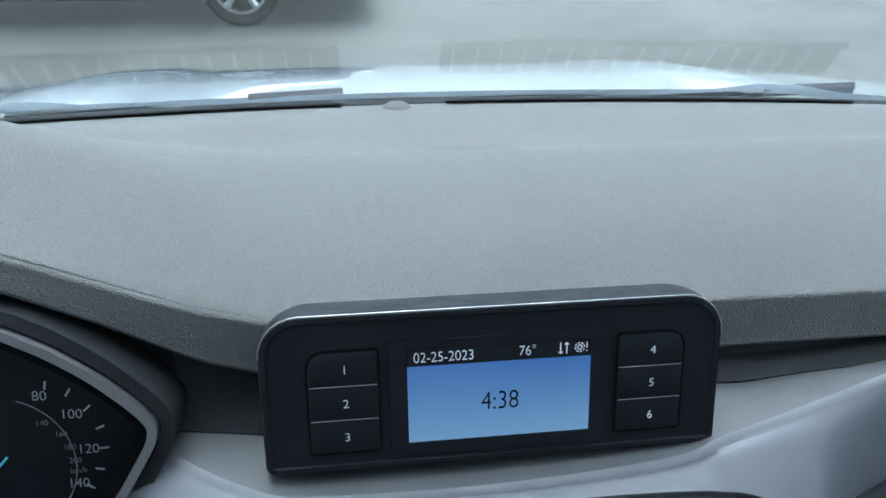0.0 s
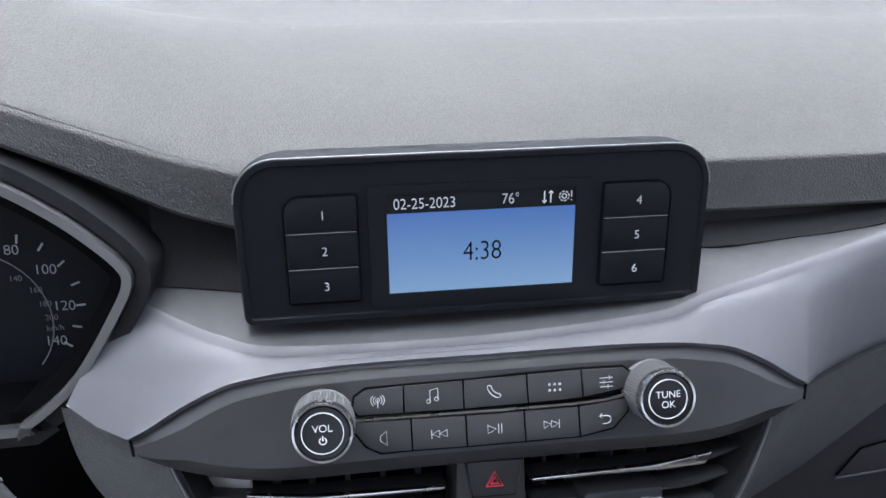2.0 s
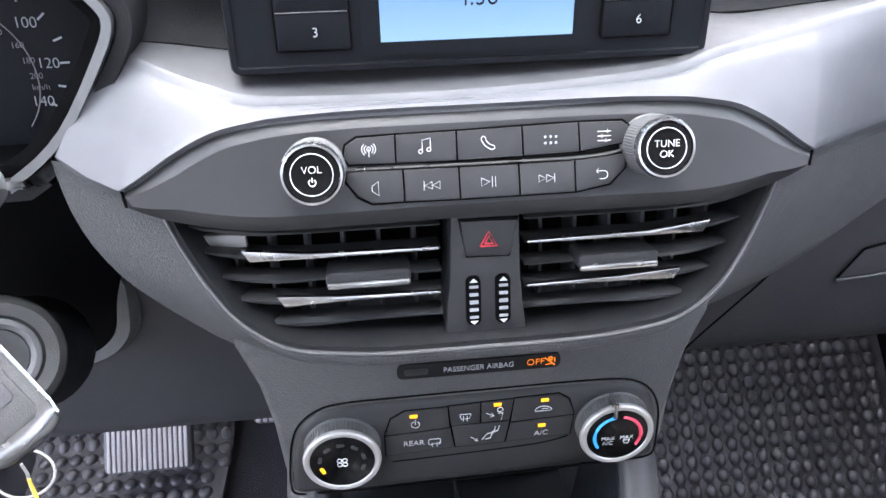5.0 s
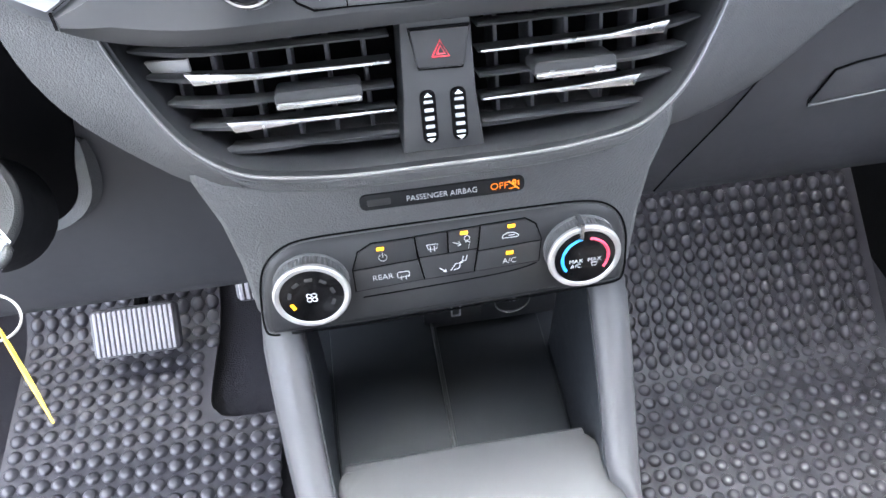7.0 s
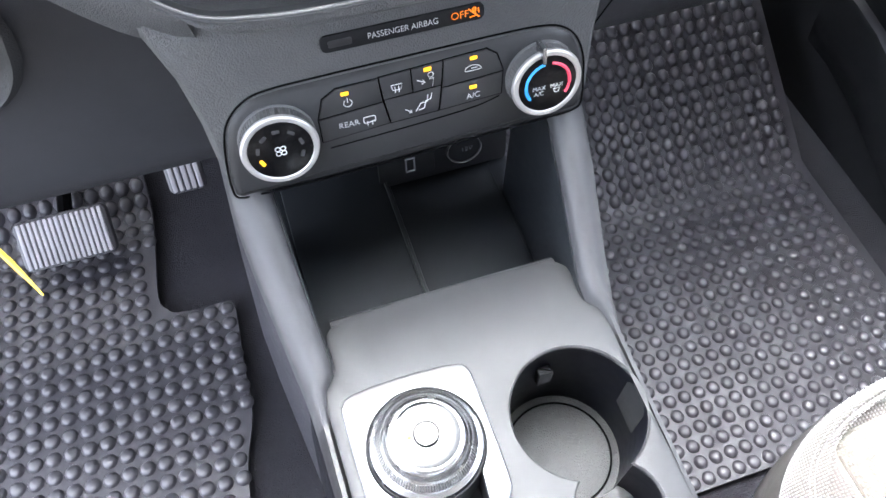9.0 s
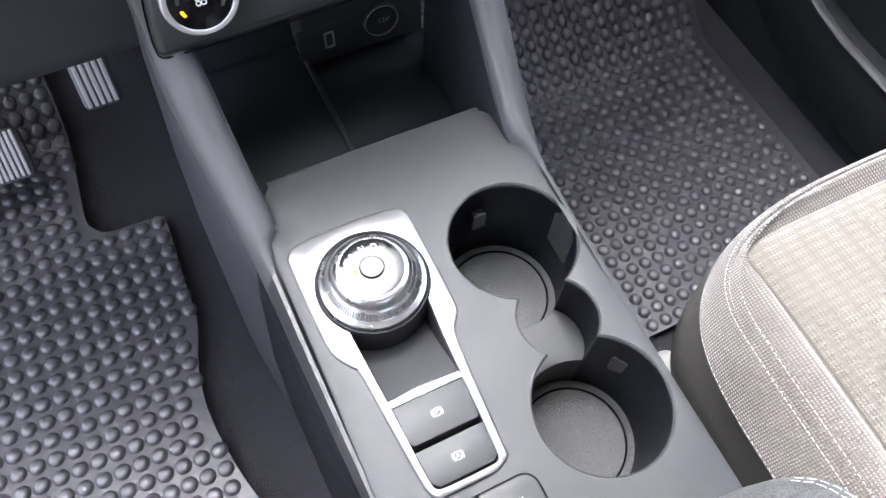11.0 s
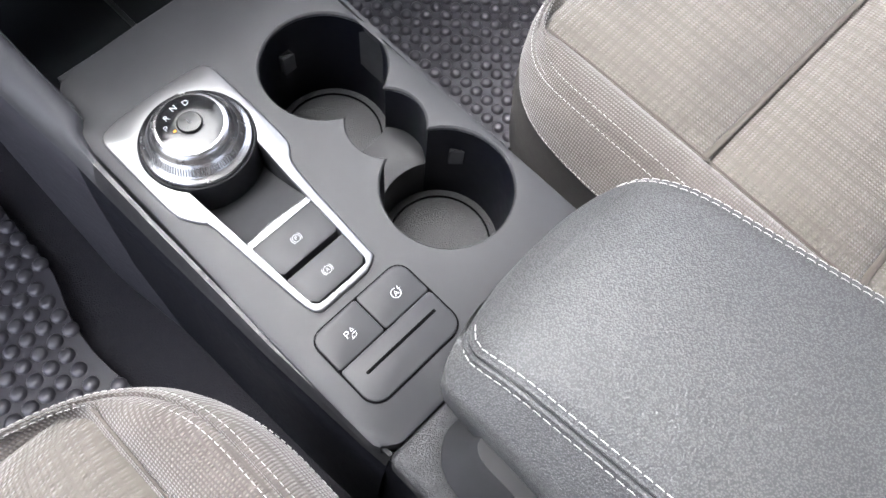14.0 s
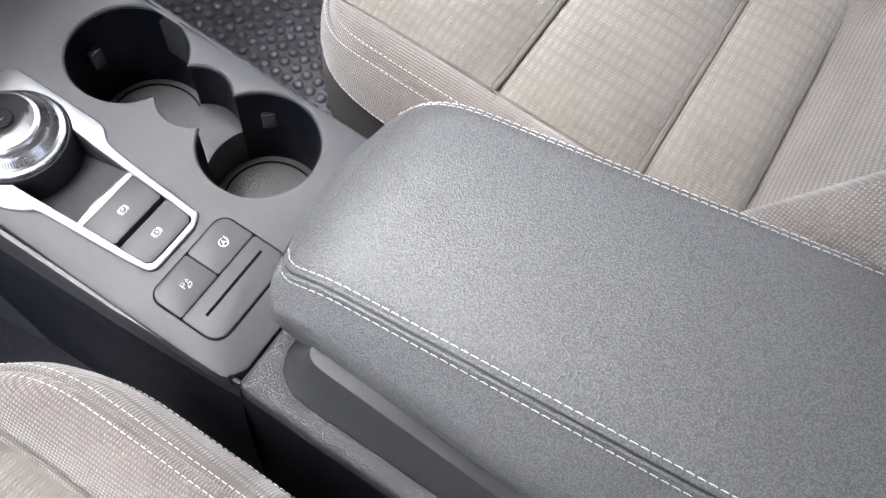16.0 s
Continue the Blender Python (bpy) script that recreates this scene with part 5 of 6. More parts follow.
# one opening: round for the dial, narrowing to the button tail
opening = [(KC[0] + 0.0388 * math.cos(a), KC[1] + 0.0388 * math.sin(a)) for a in np.linspace(radians(-43), radians(223), 44)]
opening += smooth([(-0.0752, 0.0065), (-0.0745, -0.004), (-0.0735, -0.02), (-0.071, -0.06), (-0.0692, -0.094), (-0.0672, -0.1025), (-0.06, -0.1045), (-0.032, -0.1045), (-0.0252, -0.1025), (-0.0235, -0.094), (-0.022, -0.06), (-0.0205, -0.02), (-0.0195, -0.004), (-0.0188, 0.0065)], 3)
brim = inset(plate_out, 0.0014)
bm = loft([[top_at(u, v, w) for u, v in o] for o, w in ((plate_out, -0.004), (plate_out, 0.0012), (inset(plate_out, 0.0005), 0.002), (brim, 0.0024))], True)
edges = []
for pts in (brim, opening):
    vs = [bm.verts.new(top_at(u, v, 0.0024)) for u, v in pts]
    edges += [bm.edges.new((p, q)) for p, q in zip(vs, vs[1:] + vs[:1])]
bmesh.ops.triangle_fill(bm, edges=edges, use_beauty=True)
loft([[top_at(u, v, w) for u, v in o] for o, w in ((opening, 0.0024), (inset(opening, 0.0007), 0.0018), (inset(opening, 0.0009), -0.004))], True, False, bm)
bmesh.ops.remove_doubles(bm, verts=bm.verts, dist=1e-5)
part("frame", bm, BRIGHT, gs, "bright satin metal frame")
bm = loft([[top_at(u, v, w) for u, v in inset(opening, 0.001)] for w in (-0.0035, -0.03)], True)
part("well", bm, SATIN, gs, "dark sunken well")
part("well_floor", slab(inset(opening, 0.0005), top_at, -0.032, -0.0285, 0.0002), SATIN, gs)
DK = level(KC[0], KC[1], TOP + 0.004)
part("collar", turned([(0.0383, -0.032), (0.0383, -0.002), (0.0378, 0.0004), (0.0366, 0.0006), (0.0364, -0.002)], DK, 48), SHADOWGREY, gs, "black collar")
dial = part("dial", turned([(0.036, -0.02), (0.0362, 0.001), (0.0356, 0.0034), (0.034, 0.0042), (0.0325, 0.0046), (0.0315, 0.0056), (0.0285, 0.0112), (0.0278, 0.0118), (0.0268, 0.0128), (0.0262, 0.0158), (0.0245, 0.0186), (0.0228, 0.0195), (0.0212, 0.0197)], DK, 56), CHROME, gs, "bright rotary dial with knurled edge")
bm = bmesh.new()
for i in range(110):
    a = 2 * math.pi * i / 110
    tube([DK(0.0314 * math.cos(a), 0.0314 * math.sin(a), 0.0059), DK(0.0288 * math.cos(a), 0.0288 * math.sin(a), 0.0109)], 0.00035, 4, bm=bm)
part("knurl", bm, BEZEL, dial, "fine grey knurling")
part("dial_top", turned([(0.0214, 0.018), (0.0212, 0.0198), (0.018, 0.0204), (0.0085, 0.02)], DK, 48), PIANO, dial, "gloss black dial face")
btn = part("dial_button", turned([(0.0074, 0.019), (0.0074, 0.0211), (0.0072, 0.0213), (0.001, 0.0213)], DK, 32), PIANO, dial, "gloss centre button", 12)
part("button_ring", turned([(0.0081, 0.019), (0.0081, 0.0208), (0.0077, 0.0211), (0.0076, 0.0202)], DK, 32, caps=False), BLACK, dial)
lettering("letter", "L", 0.006, moved(DK, 0, 0, 0.0215, 0), FAINT, btn)
for ch, a in (("P", 158), ("R", 128), ("N", 95), ("D", 62)):
    lettering("letter", ch, 0.0056, moved(DK, 0.0148 * math.cos(radians(a)), 0.0148 * math.sin(radians(a)), 0.0203, 0), WHITE, dial, "white gear letter")
part("selected_mark", slab(rounded(0.0022, 0.0016, 0.0003, 2), moved(DK, 0.0108 * math.cos(radians(175)), 0.0108 * math.sin(radians(175)), 0.0202), 0, 0.0004, 0.0001), AMBER, dial, "lit amber mark")

for y1, y0, nm in ((-0.0475, -0.0745, "P"), (-0.078, -0.1025, "A")):
    a, b = tail_x(y1), tail_x(y0)
    r = 0.0045 if y0 < -0.1 else 0.0025
    o = [(b[0] + r, y0), (b[1] - r, y0), (b[1], y0 + r), (a[1], y1), (a[0], y1), (b[0], y0 + r)]
    bt = part("button", slab(o, top_at, -0.02, 0.0008, 0.0012), GREY, gs, "flat grey button with a pale symbol")
    q = moved(top_at, -0.0465, (y0 + y1) / 2, 0.0008)
    ic = [arc(0, 0, 0.0026, 0, 360, 12), arc(0, 0, 0.0036, -45, 45, 5), arc(0, 0, 0.0036, 135, 225, 5)]
    part("icon", line_icon(ic, q, 0.00025), WHITE, bt)
    lettering("letter", nm, 0.004, moved(q, 0, 0, 0), WHITE, bt)
a = tail_x(-0.045)
part("wedge", slab([(a[0], -0.0475), (a[1], -0.0475), (a[1], -0.0425), (a[0] + 0.02, -0.0405), (a[0], -0.0425)], top_at, -0.02, 0.0006, 0.0015), CHROME, gs, "bright bevelled strip")
slope_rows = [[top_at(x, y, w) for x in np.linspace(tail_x(y)[0] + 0.0009, tail_x(y)[1] - 0.0009, 5)] for y, w in ((-0.0425, -0.0005), (-0.038, -0.0025), (-0.03, -0.0075), (-0.02, -0.014), (-0.01, -0.02), (0.0, -0.0245), (0.012, -0.0275))]
part("slope", sheet_of(slope_rows, 0.002, None, (0, 0, 1)), GREY, gs, "grey ramp up to the buttons")

# ---- switch panel ----
sp = thing("switch_panel", (-0.047, -0.147, TOP), "grey switch panel with two buttons and a card slot", "switch panel")
sp_out = rounded(0.0765, 0.0605, (0.012, 0.01, 0.01, 0.012), 6, cx=-0.0475, cy=-0.1455)
part("seam", slab(sp_out, top_at, -0.002, 0.0004, 0.0002), BLACK, sp)
part("slot_plate", slab(rounded(0.0745, 0.0305, (0.011, 0.0025, 0.0025, 0.011), 6, cx=-0.0475, cy=-0.1592), top_at, -0.002, 0.0014, 0.0012), GREY, sp, "grey lower plate")
part("slot", slab(rounded(0.057, 0.0022, 0.0006, 3, cx=-0.0455, cy=-0.1555), top_at, 0.0012, 0.00165, 0.0001), BLACK, sp, "dark narrow slot")
for cx, r, kind in ((-0.0662, (0.0025, 0.0025, 0.009, 0.0025), 0), (-0.0287, (0.0025, 0.009, 0.0025, 0.0025), 1)):
    b = part("button", slab(rounded(0.0368, 0.0275, r, 5, cx=cx, cy=-0.1298), top_at, -0.002, 0.0014, 0.0012), GREY, sp, "flat grey button with a pale symbol")
    q = moved(top_at, cx + 0.002, -0.131, 0.0014)
    if kind:
        bm = line_icon([arc(0, 0, 0.0032, 60, 390, 12), [(-0.0014, -0.0016), (0, 0.0016), (0.0014, -0.0016)], [(-0.0009, -0.0005), (0.0009, -0.0005)], [(0.0036, 0.003), (0.0028, 0.0014), (0.0042, 0.001)]], q, 0.00035)
    else:
        bm = line_icon([[(-0.0032, -0.001), (-0.0032, 0.003), (-0.0012, 0.003), (-0.0006, 0.002), (-0.0012, 0.001), (-0.003, 0.001)], [(0.001, 0.001), (0.002, 0.0032), (0.003, 0.001), (0.001, 0.001)], [(0.0002, -0.0006), (0.0034, -0.0006)], [(-0.0012, -0.0032), (-0.0002, -0.0016), (0.0008, -0.0032), (-0.0012, -0.0032)], [(0.0014, -0.003), (0.003, -0.0018)]], q, 0.00034)
    part("icon", bm, WHITE, b)

# ---- armrest ----
ar = thing("armrest", (0.05, -0.4, 0.3), "black grained leather armrest with pale double stitching", "armrest")


def arm_z(y):
    return 0.452 + 0.09 * max(0.0, -0.2 - y)


def arm_half(y):
    """Half width towards the rounded front end."""
    k = max(0.0, min(1.0, (-0.176 - y) / 0.034))
    full = 0.084 + 0.04 * max(0.0, -0.2 - y)
    return full * (1 - (1 - k) ** 3.2) ** 0.5


def arm_section(y):
    h, zt = max(0.006, arm_half(y)), arm_z(y)
    k = max(0.0, min(1.0, (-0.178 - y) / 0.06))
    drop = 0.03 * (1 - k) ** 2
    cx = 0.042 - 0.095 * (y + 0.22)
    pts = []
    for s in np.linspace(-1, 1, 25):
        a = abs(s)
        zz = zt - drop - 0.012 * a ** 2 - 0.012 * max(0, a - 0.88) / 0.12
        pts.append((cx + s * h, y, zz))
    f = h / (0.084 + 0.04 * max(0.0, -0.2 - y))
    xl = cx - (cx + 0.056 - 0.03 * (y + 0.21)) * f * 1.02  # the left side swells out below the seam
    low = [(cx + h * 1.04, y, zt - drop - 0.034), (cx + h * 1.02, y, zt - 0.056), (cx + h * 0.86, y, zt - 0.078), (xl + 0.012, y, 0.378), (xl, y, 0.388 - 0.002 * k), (0.9 * xl + 0.1 * (cx - h), y, 0.41 - drop * 0.2), (0.55 * xl + 0.45 * (cx - h) - 0.003, y, 0.5 * (zt - drop - 0.024) + 0.5 * 0.41)]
    return pts + low


ys = [-0.1785, -0.18, -0.183, -0.187, -0.193, -0.2, -0.21, -0.222, -0.236] + list(np.linspace(-0.26, -0.62, 10))
part("pad", loft([arm_section(y) for y in ys], True, True), LEATHER, ar, "black grained leather pad", 70)


def stitch_run(line, length=0.0034, gap=0.0017, r=0.00033, bm=None):
    """Stitches: short threads laid along a line."""
    bm = bm or bmesh.new()
    pts = [Vector(p) for p in line]
    s, run = 0.0, []
    for a, b in zip(pts, pts[1:]):
        run.append((s, a, b))
        s += (b - a).length
    total, d = s, 0.0

    def on(d):
        for s0, a, b in run:
            l = (b - a).length
            if d <= s0 + l:
                return a.lerp(b, (d - s0) / max(l, 1e-9))
        return pts[-1]
    while d + length < total:
        p, q = on(d), on(d + length)
        lift = Vector((0, 0, 0.0006))
        tube([p, p.lerp(q, 0.25) + lift, p.lerp(q, 0.75) + lift, q], r, 4, bm=bm)
        d += length + gap
    return bm


for side in (-1, 1):
    mid = [arm_section(y)[12 + side * 11] for y in ys[3:]]
    mid = [Vector(p) for p in mid]
    for d in (-0.0019, 0.0019):
        part("piping", tube([p + Vector((d + (0.0003 if side < 0 else -0.0048), 0, -0.0006 if side * d > 0 else 0.0)) for p in mid], 0.0018, 8), LEATHER, ar, "raised seam")
    part("groove", tube([p + Vector((0.0003 if side < 0 else -0.0048, 0, 0.0007)) for p in mid], 0.0006, 6), SATIN, ar, "dark sunken seam")
    for d in ((-0.0055, 0.0062) if side < 0 else (-0.0085, -0.0012)):
        k = 12 + side * 11
        line = []
        for y in ys[3:]:
            s = arm_section(y)
            a, b = Vector(s[k - side]), Vector(s[k + side])
            p, t = Vector(s[k]), (b - a).normalized() * side
            h = p + (Vector(s[k - 1 if side * d < 0 else k + 1]) - p).normalized() * abs(d)
            line.append(h + Vector((0, 0, 0.0003)))
        part("stitching", stitch_run(line, 0.0046, 0.0017, 0.00034), THREAD, ar, "pale thread stitches")
part("seam_end", tube([Vector(p) for p in arm_section(ys[4])[1:24]], 0.0003, 4), LEATHER, ar)

# bin under the armrest: dark sides, a grained collar and the lid's smooth underside
bin_rows = []
for y in (-0.198, -0.3, -0.45, -0.62):
    bin_rows.append([(x, y, z) for x, z in ((-0.118, -0.01), (-0.108, 0.15), (-0.1, 0.32), (-0.097, 0.345), (0.1, 0.345), (0.105, 0.33), (0.125, -0.01))])
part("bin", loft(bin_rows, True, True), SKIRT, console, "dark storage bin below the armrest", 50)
co_out = rounded(0.198, 0.42, (0.004, 0.006, 0.006, 0.004), 5, cx=0.0, cy=-0.409)
co_in = [(u * 0.89 + 0.003, v) for u, v in rounded(0.198, 0.395, (0.004, 0.03, 0.03, 0.004), 5, cx=0.0, cy=-0.409)]
part("collar", loft([[top_at(u, v, w) for u, v in o] for o, w in ((co_out, -0.03), (co_out, -0.006), (inset(co_out, 0.0015), -0.0028), (inset(co_out, 0.005), -0.0015), (inset(co_in, -0.003), -0.001), (co_in, -0.0025), (inset(co_in, 0.002), -0.012), (inset(co_in, 0.002), -0.03))], True), COLLAR, console, "grained collar round the bin", 60)
li = inset(co_in, 0.006)
part("lid_base", loft([[top_at(u, v, w) for u, v in o] for o, w in ((inset(li, -0.0045), -0.03), (inset(li, -0.0042), -0.006), (inset(li, -0.002), -0.001), (inset(li, 0.003), 0.006), (inset(li, 0.012), 0.03))], True, True), SATIN, ar, "smooth dark underside of the lid", 60)


# ---- seats ----
def seat(cx, y_front, z, name_label, group):
    st = thing("front_seat", (cx, y_front - 0.3, 0.02), name_label, "car seat", group)
    HW, L = 0.245, 0.46

    def crown(x, s):
        a = abs(x) / HW
        bol = 0.022 * math.exp(-((a - 0.8) / 0.13) ** 2)
        nose = -0.05 * max(0, 1 - s / 0.06) ** 2.2
        return z + bol * min(1, 0.4 + s / 0.2) + nose - 0.012 * min(1, s / 0.4)

    def ring(w, f, S, p, side_h, front_h):
        """A line round the cushion: half width w, front at f, corners from S on; heights at the sides and the front."""
        half = [(w, s) for s in np.linspace(0.49, S, 26)[:-1]]
        half += [(w * max(0.0, math.cos(a)) ** (2 / p), S - (S - f) * math.sin(a) ** (2 / p)) for a in np.linspace(0, math.pi / 2, 26)]
        line = half + [(-x, s) for x, s in half[::-1][1:]]
        out = []
        for x, s in line:
            k = rise((S - s) / (S - f), 0.15, 1.0)
            out.append(Vector((cx + x, y_front - s, z + side_h * (1 - k) + front_h * k - 0.012 * min(1, s / 0.4))))
        return out

    rings = [ring(0.15, 0.05, 0.1, 5, -0.026, -0.03), ring(0.166, 0.0285, 0.08, 5, -0.006, -0.0155), ring(0.17, 0.0265, 0.085, 4.5, 0.003, -0.011),
             ring(0.18, 0.0245, 0.1, 3.6, 0.0125, -0.0085), ring(0.193, 0.0225, 0.12, 3.2, 0.0165, -0.0085), ring(0.203, 0.0205, 0.14, 3, 0.0162, -0.0105),
             ring(0.2085, 0.019, 0.15, 3, 0.0145, -0.0125), ring(0.2105, 0.018, 0.15, 3, 0.0098, -0.0172), ring(0.2125, 0.0168, 0.15, 3, 0.0132, -0.0145),
             ring(0.219, 0.0125, 0.155, 2.9, 0.0075, -0.02), ring(0.226, 0.009, 0.16, 2.8, -0.006, -0.031), ring(0.2305, 0.0065, 0.165, 2.7, -0.022, -0.045),
             ring(0.232, 0.005, 0.17, 2.6, -0.031, -0.054), ring(0.231, 0.0055, 0.17, 2.6, -0.034, -0.057), ring(0.233, 0.004, 0.17, 2.6, -0.06, -0.08), ring(0.229, 0.008, 0.17, 2.6, -0.12, -0.13), ring(0.2, 0.05, 0.2, 2.6, -0.2, -0.2)]
    part("cushion", loft(rings[:13]), CLOTH, st, "beige cloth cushion with raised bolsters", 80)
    part("side_panel", loft(rings[12:]), SEATSIDE, st, "smooth dark grey side panel", 80)
    part("base", box(cx - 0.2, cx + 0.2, y_front - 0.44, y_front - 0.08, 0.0, z - 0.1, 0.02), DARK, st, "dark seat base")
    # ribbed middle: three quilted panels with cross seams
    cuts = [0.0255, 0.209, 0.352, 0.445]
    for a, b in zip(cuts, cuts[1:]):
        rows = []
        for i in range(13):
            s = a + (b - a) * i / 12
            row = []
            for j in range(21):
                u = -1 + 2 * j / 20
                w = 0.1675 * (1 - max(0.0, (0.07 - max(s, 0.0275)) / 0.044) ** 5) ** 0.2
                puff = 0.027 * (1 - abs(2 * i / 12 - 1) ** 2.5) ** 0.8 * (1 - abs(u) ** 8) ** 0.7
                row.append((cx + u * w, y_front - s, crown(u * w, s) + puff - 0.0215))
            rows.append(row)
        part("middle_panel", loft(rows), RIBBED, st, "ribbed cloth middle panel", 80)
    def seam_at(x, s):
        return Vector((cx + x, y_front - s, crown(x, s) - 0.0155))
    # seams in a darker cloth tone, which deepens the shade in the valleys
    for s in cuts[1:-1]:
        part("cross_seam", tube([seam_at(x, s) for x in np.linspace(-0.165, 0.165, 15)], 0.003, 8), SEAM, st, "dark sunken seam")
    for e in (-1, 1):
        part("side_seam", tube([seam_at(e * 0.168, s) + Vector((0, 0, 0.0092)) for s in np.linspace(0.055, 0.44, 15)], 0.001, 6), SEAM, st, "dark sunken seam")
    for spec in ((0.2055, 0.021, 0.148, 3, 0.0164, -0.0098), (0.2155, 0.0148, 0.152, 3, 0.012, -0.0163), (0.2325, 0.0048, 0.17, 2.6, -0.0285, -0.0515)):
        part("stitching", stitch_run(ring(*spec), 0.0032, 0.0017, 0.00029), THREAD, st, "pale stitching")
    # backrest
    rows = []
    for i in range(15):
        h = i / 14
        yy = y_front - L + 0.015 - 0.22 * h
        zz = z - 0.04 + 0.6 * h
        row = []
        for j in range(25):
            u = -1 + 2 * j / 24
            bol = 0.07 * math.exp(-((abs(u) - 0.82) / 0.16) ** 2) * (1 - 0.6 * h)
            row.append((cx + u * (0.25 - 0.05 * h * h), yy + bol - 0.05 * max(0, abs(u) - 0.9) / 0.1, zz))
        rows.append(row)
    bmb = loft(rows)
    back = [[(cx + (p[0] - cx) * 0.94, p[1] - 0.09, p[2]) for p in r] for r in rows]
    loft(back, bm=bmb)
    for e in (0, -1):
        loft([[r[e] for r in rows], [r[e] for r in back]], bm=bmb)
    loft([rows[-1], back[-1]], bm=bmb)
    bmesh.ops.remove_doubles(bmb, verts=bmb.verts, dist=0.0004)
    part("backrest", bmb, CLOTH, st, "beige cloth backrest", 80)
    return st


seat(0.385, 0.005, 0.338, "beige cloth passenger seat with ribbed middle panels", "front seats")
seat(-0.365, -0.011, 0.379, "beige cloth driver seat with pale stitching", "front seats")


# ---- door pocket ----
dp = thing("door_pocket", (0.66, 0.2, 0.1), "dark moulded pocket low on the passenger door", "door pocket")
rows = []
for y in np.linspace(-0.3, 0.5, 17):
    d = 0.03 + 0.012 * math.sin(math.pi * (y + 0.3) / 0.8)
    z = 0.09 + 0.06 * rise(y, 0.2, 0.45)
    rows.append([(0.69 - k * d, y, z + h) for k, h in ((0, 0.05), (0.55, 0.052), (0.85, 0.046), (1.0, 0.03), (1.0, -0.02), (0.8, -0.06), (0, -0.07))])
part("moulding", loft(rows, True, True), SHADOWGREY, dp, "", 60)
part("top_edge", loft([[(x + 0.002 * a, y, z + 0.0022 * b) for a, b in ((0, -1), (9, -0.6), (9, 0.5), (0, 1), (-3, 0.6), (-4, -0.2))] for x, y, z in [r[2] for r in rows]], True, True), DARK, dp, "paler rounded upper edge", 60)


# ---- floor mats ----
def floor_z(y, x=1.0):
    """The passenger's floor rises sooner than the driver's."""
    y0 = 0.36 if x > 0 else 0.55
    return 0.0 if y < y0 else (y - y0) * 0.62


def mat_thing(name, outline, label, stud, px, py, r):
    """A rubber mat of the given outline, bent with the floor, with rows of round studs."""
    xs, ys = [p[0] for p in outline], [p[1] for p in outline]
    x0, x1, y0, y1 = min(xs), max(xs), min(ys), max(ys)
    mt = thing(name, ((x0 + x1) / 2, (y0 + y1) / 2, 0.0), label, "floor mat", "floor mats")

    def inside(x, y):
        hit = False
        for (ax, ay), (bx, by) in zip(outline, outline[1:] + outline[:1]):
            if (ay > y) != (by > y) and x < ax + (bx - ax) * (y - ay) / (by - ay):
                hit = not hit
        return hit
    bm = bmesh.new()
    vs = [bm.verts.new((x, y, 0.0025)) for x, y in outline]
    edges = [bm.edges.new((a, b)) for a, b in zip(vs, vs[1:] + vs[:1])]
    bmesh.ops.triangle_fill(bm, edges=edges, use_beauty=True)
    for k in np.arange(y0 + 0.02, y1, 0.02):
        bmesh.ops.bisect_plane(bm, geom=bm.verts[:] + bm.edges[:] + bm.faces[:], plane_co=(0, float(k), 0), plane_no=(0, 1, 0))
    rim = [e for e in bm.edges if len(e.link_faces) == 1]
    down = bmesh.ops.extrude_edge_only(bm, edges=rim)["geom"]
    for v in [g for g in down if isinstance(g, bmesh.types.BMVert)]:
        v.co.z -= 0.004
    for v in bm.verts:
        v.co.z += floor_z(v.co.y, v.co.x)
    part("sheet", bm, MATSHEET, mt, "grey rubber sheet", 50)
    bm = bmesh.new()
    prof = [(r * a, h) for a, h in ((1.05, 0.0018), (1.0, 0.0027), (0.94, 0.0041), (0.82, 0.0056), (0.62, 0.0067), (0.38, 0.0073), (0.14, 0.0075))]
    run = 1 / math.hypot(1, 0.62)  # rows draw closer in plan where the mat climbs
    y_bend = 0.36 if x0 > 0 else 0.55
    for i in range(int((x0 - stud[0]) / px) - 1, int((x1 - stud[0]) / px) + 2):
        for j in range(int((y0 - stud[1]) / py) - 2, int((y1 - stud[1]) / (py * run)) + 2):
            cx, cy = stud[0] + i * px, stud[1] + j * py
            if cy > y_bend:
                cy = y_bend + (cy - y_bend) * run
            if all(inside(cx + dx, cy + dy) for dx in (-0.005, 0.005) for dy in (-0.005, 0.005)):
                tilt = 0.62 if floor_z(cy, cx) > 0 else 0.0
                at = lambda u, w, h, cx=cx, cy=cy, tilt=tilt: Vector((cx + u, cy + w - h * tilt * 0.8, floor_z(cy, cx) + w * tilt + h))
                turned(prof, at, 12, bm, True)
    studs = part("studs", bm, RUBBER, mt, "rows of round rubber studs", 80)
    tagged(studs, "rows of round rubber studs", kind="stuff")
    return mt


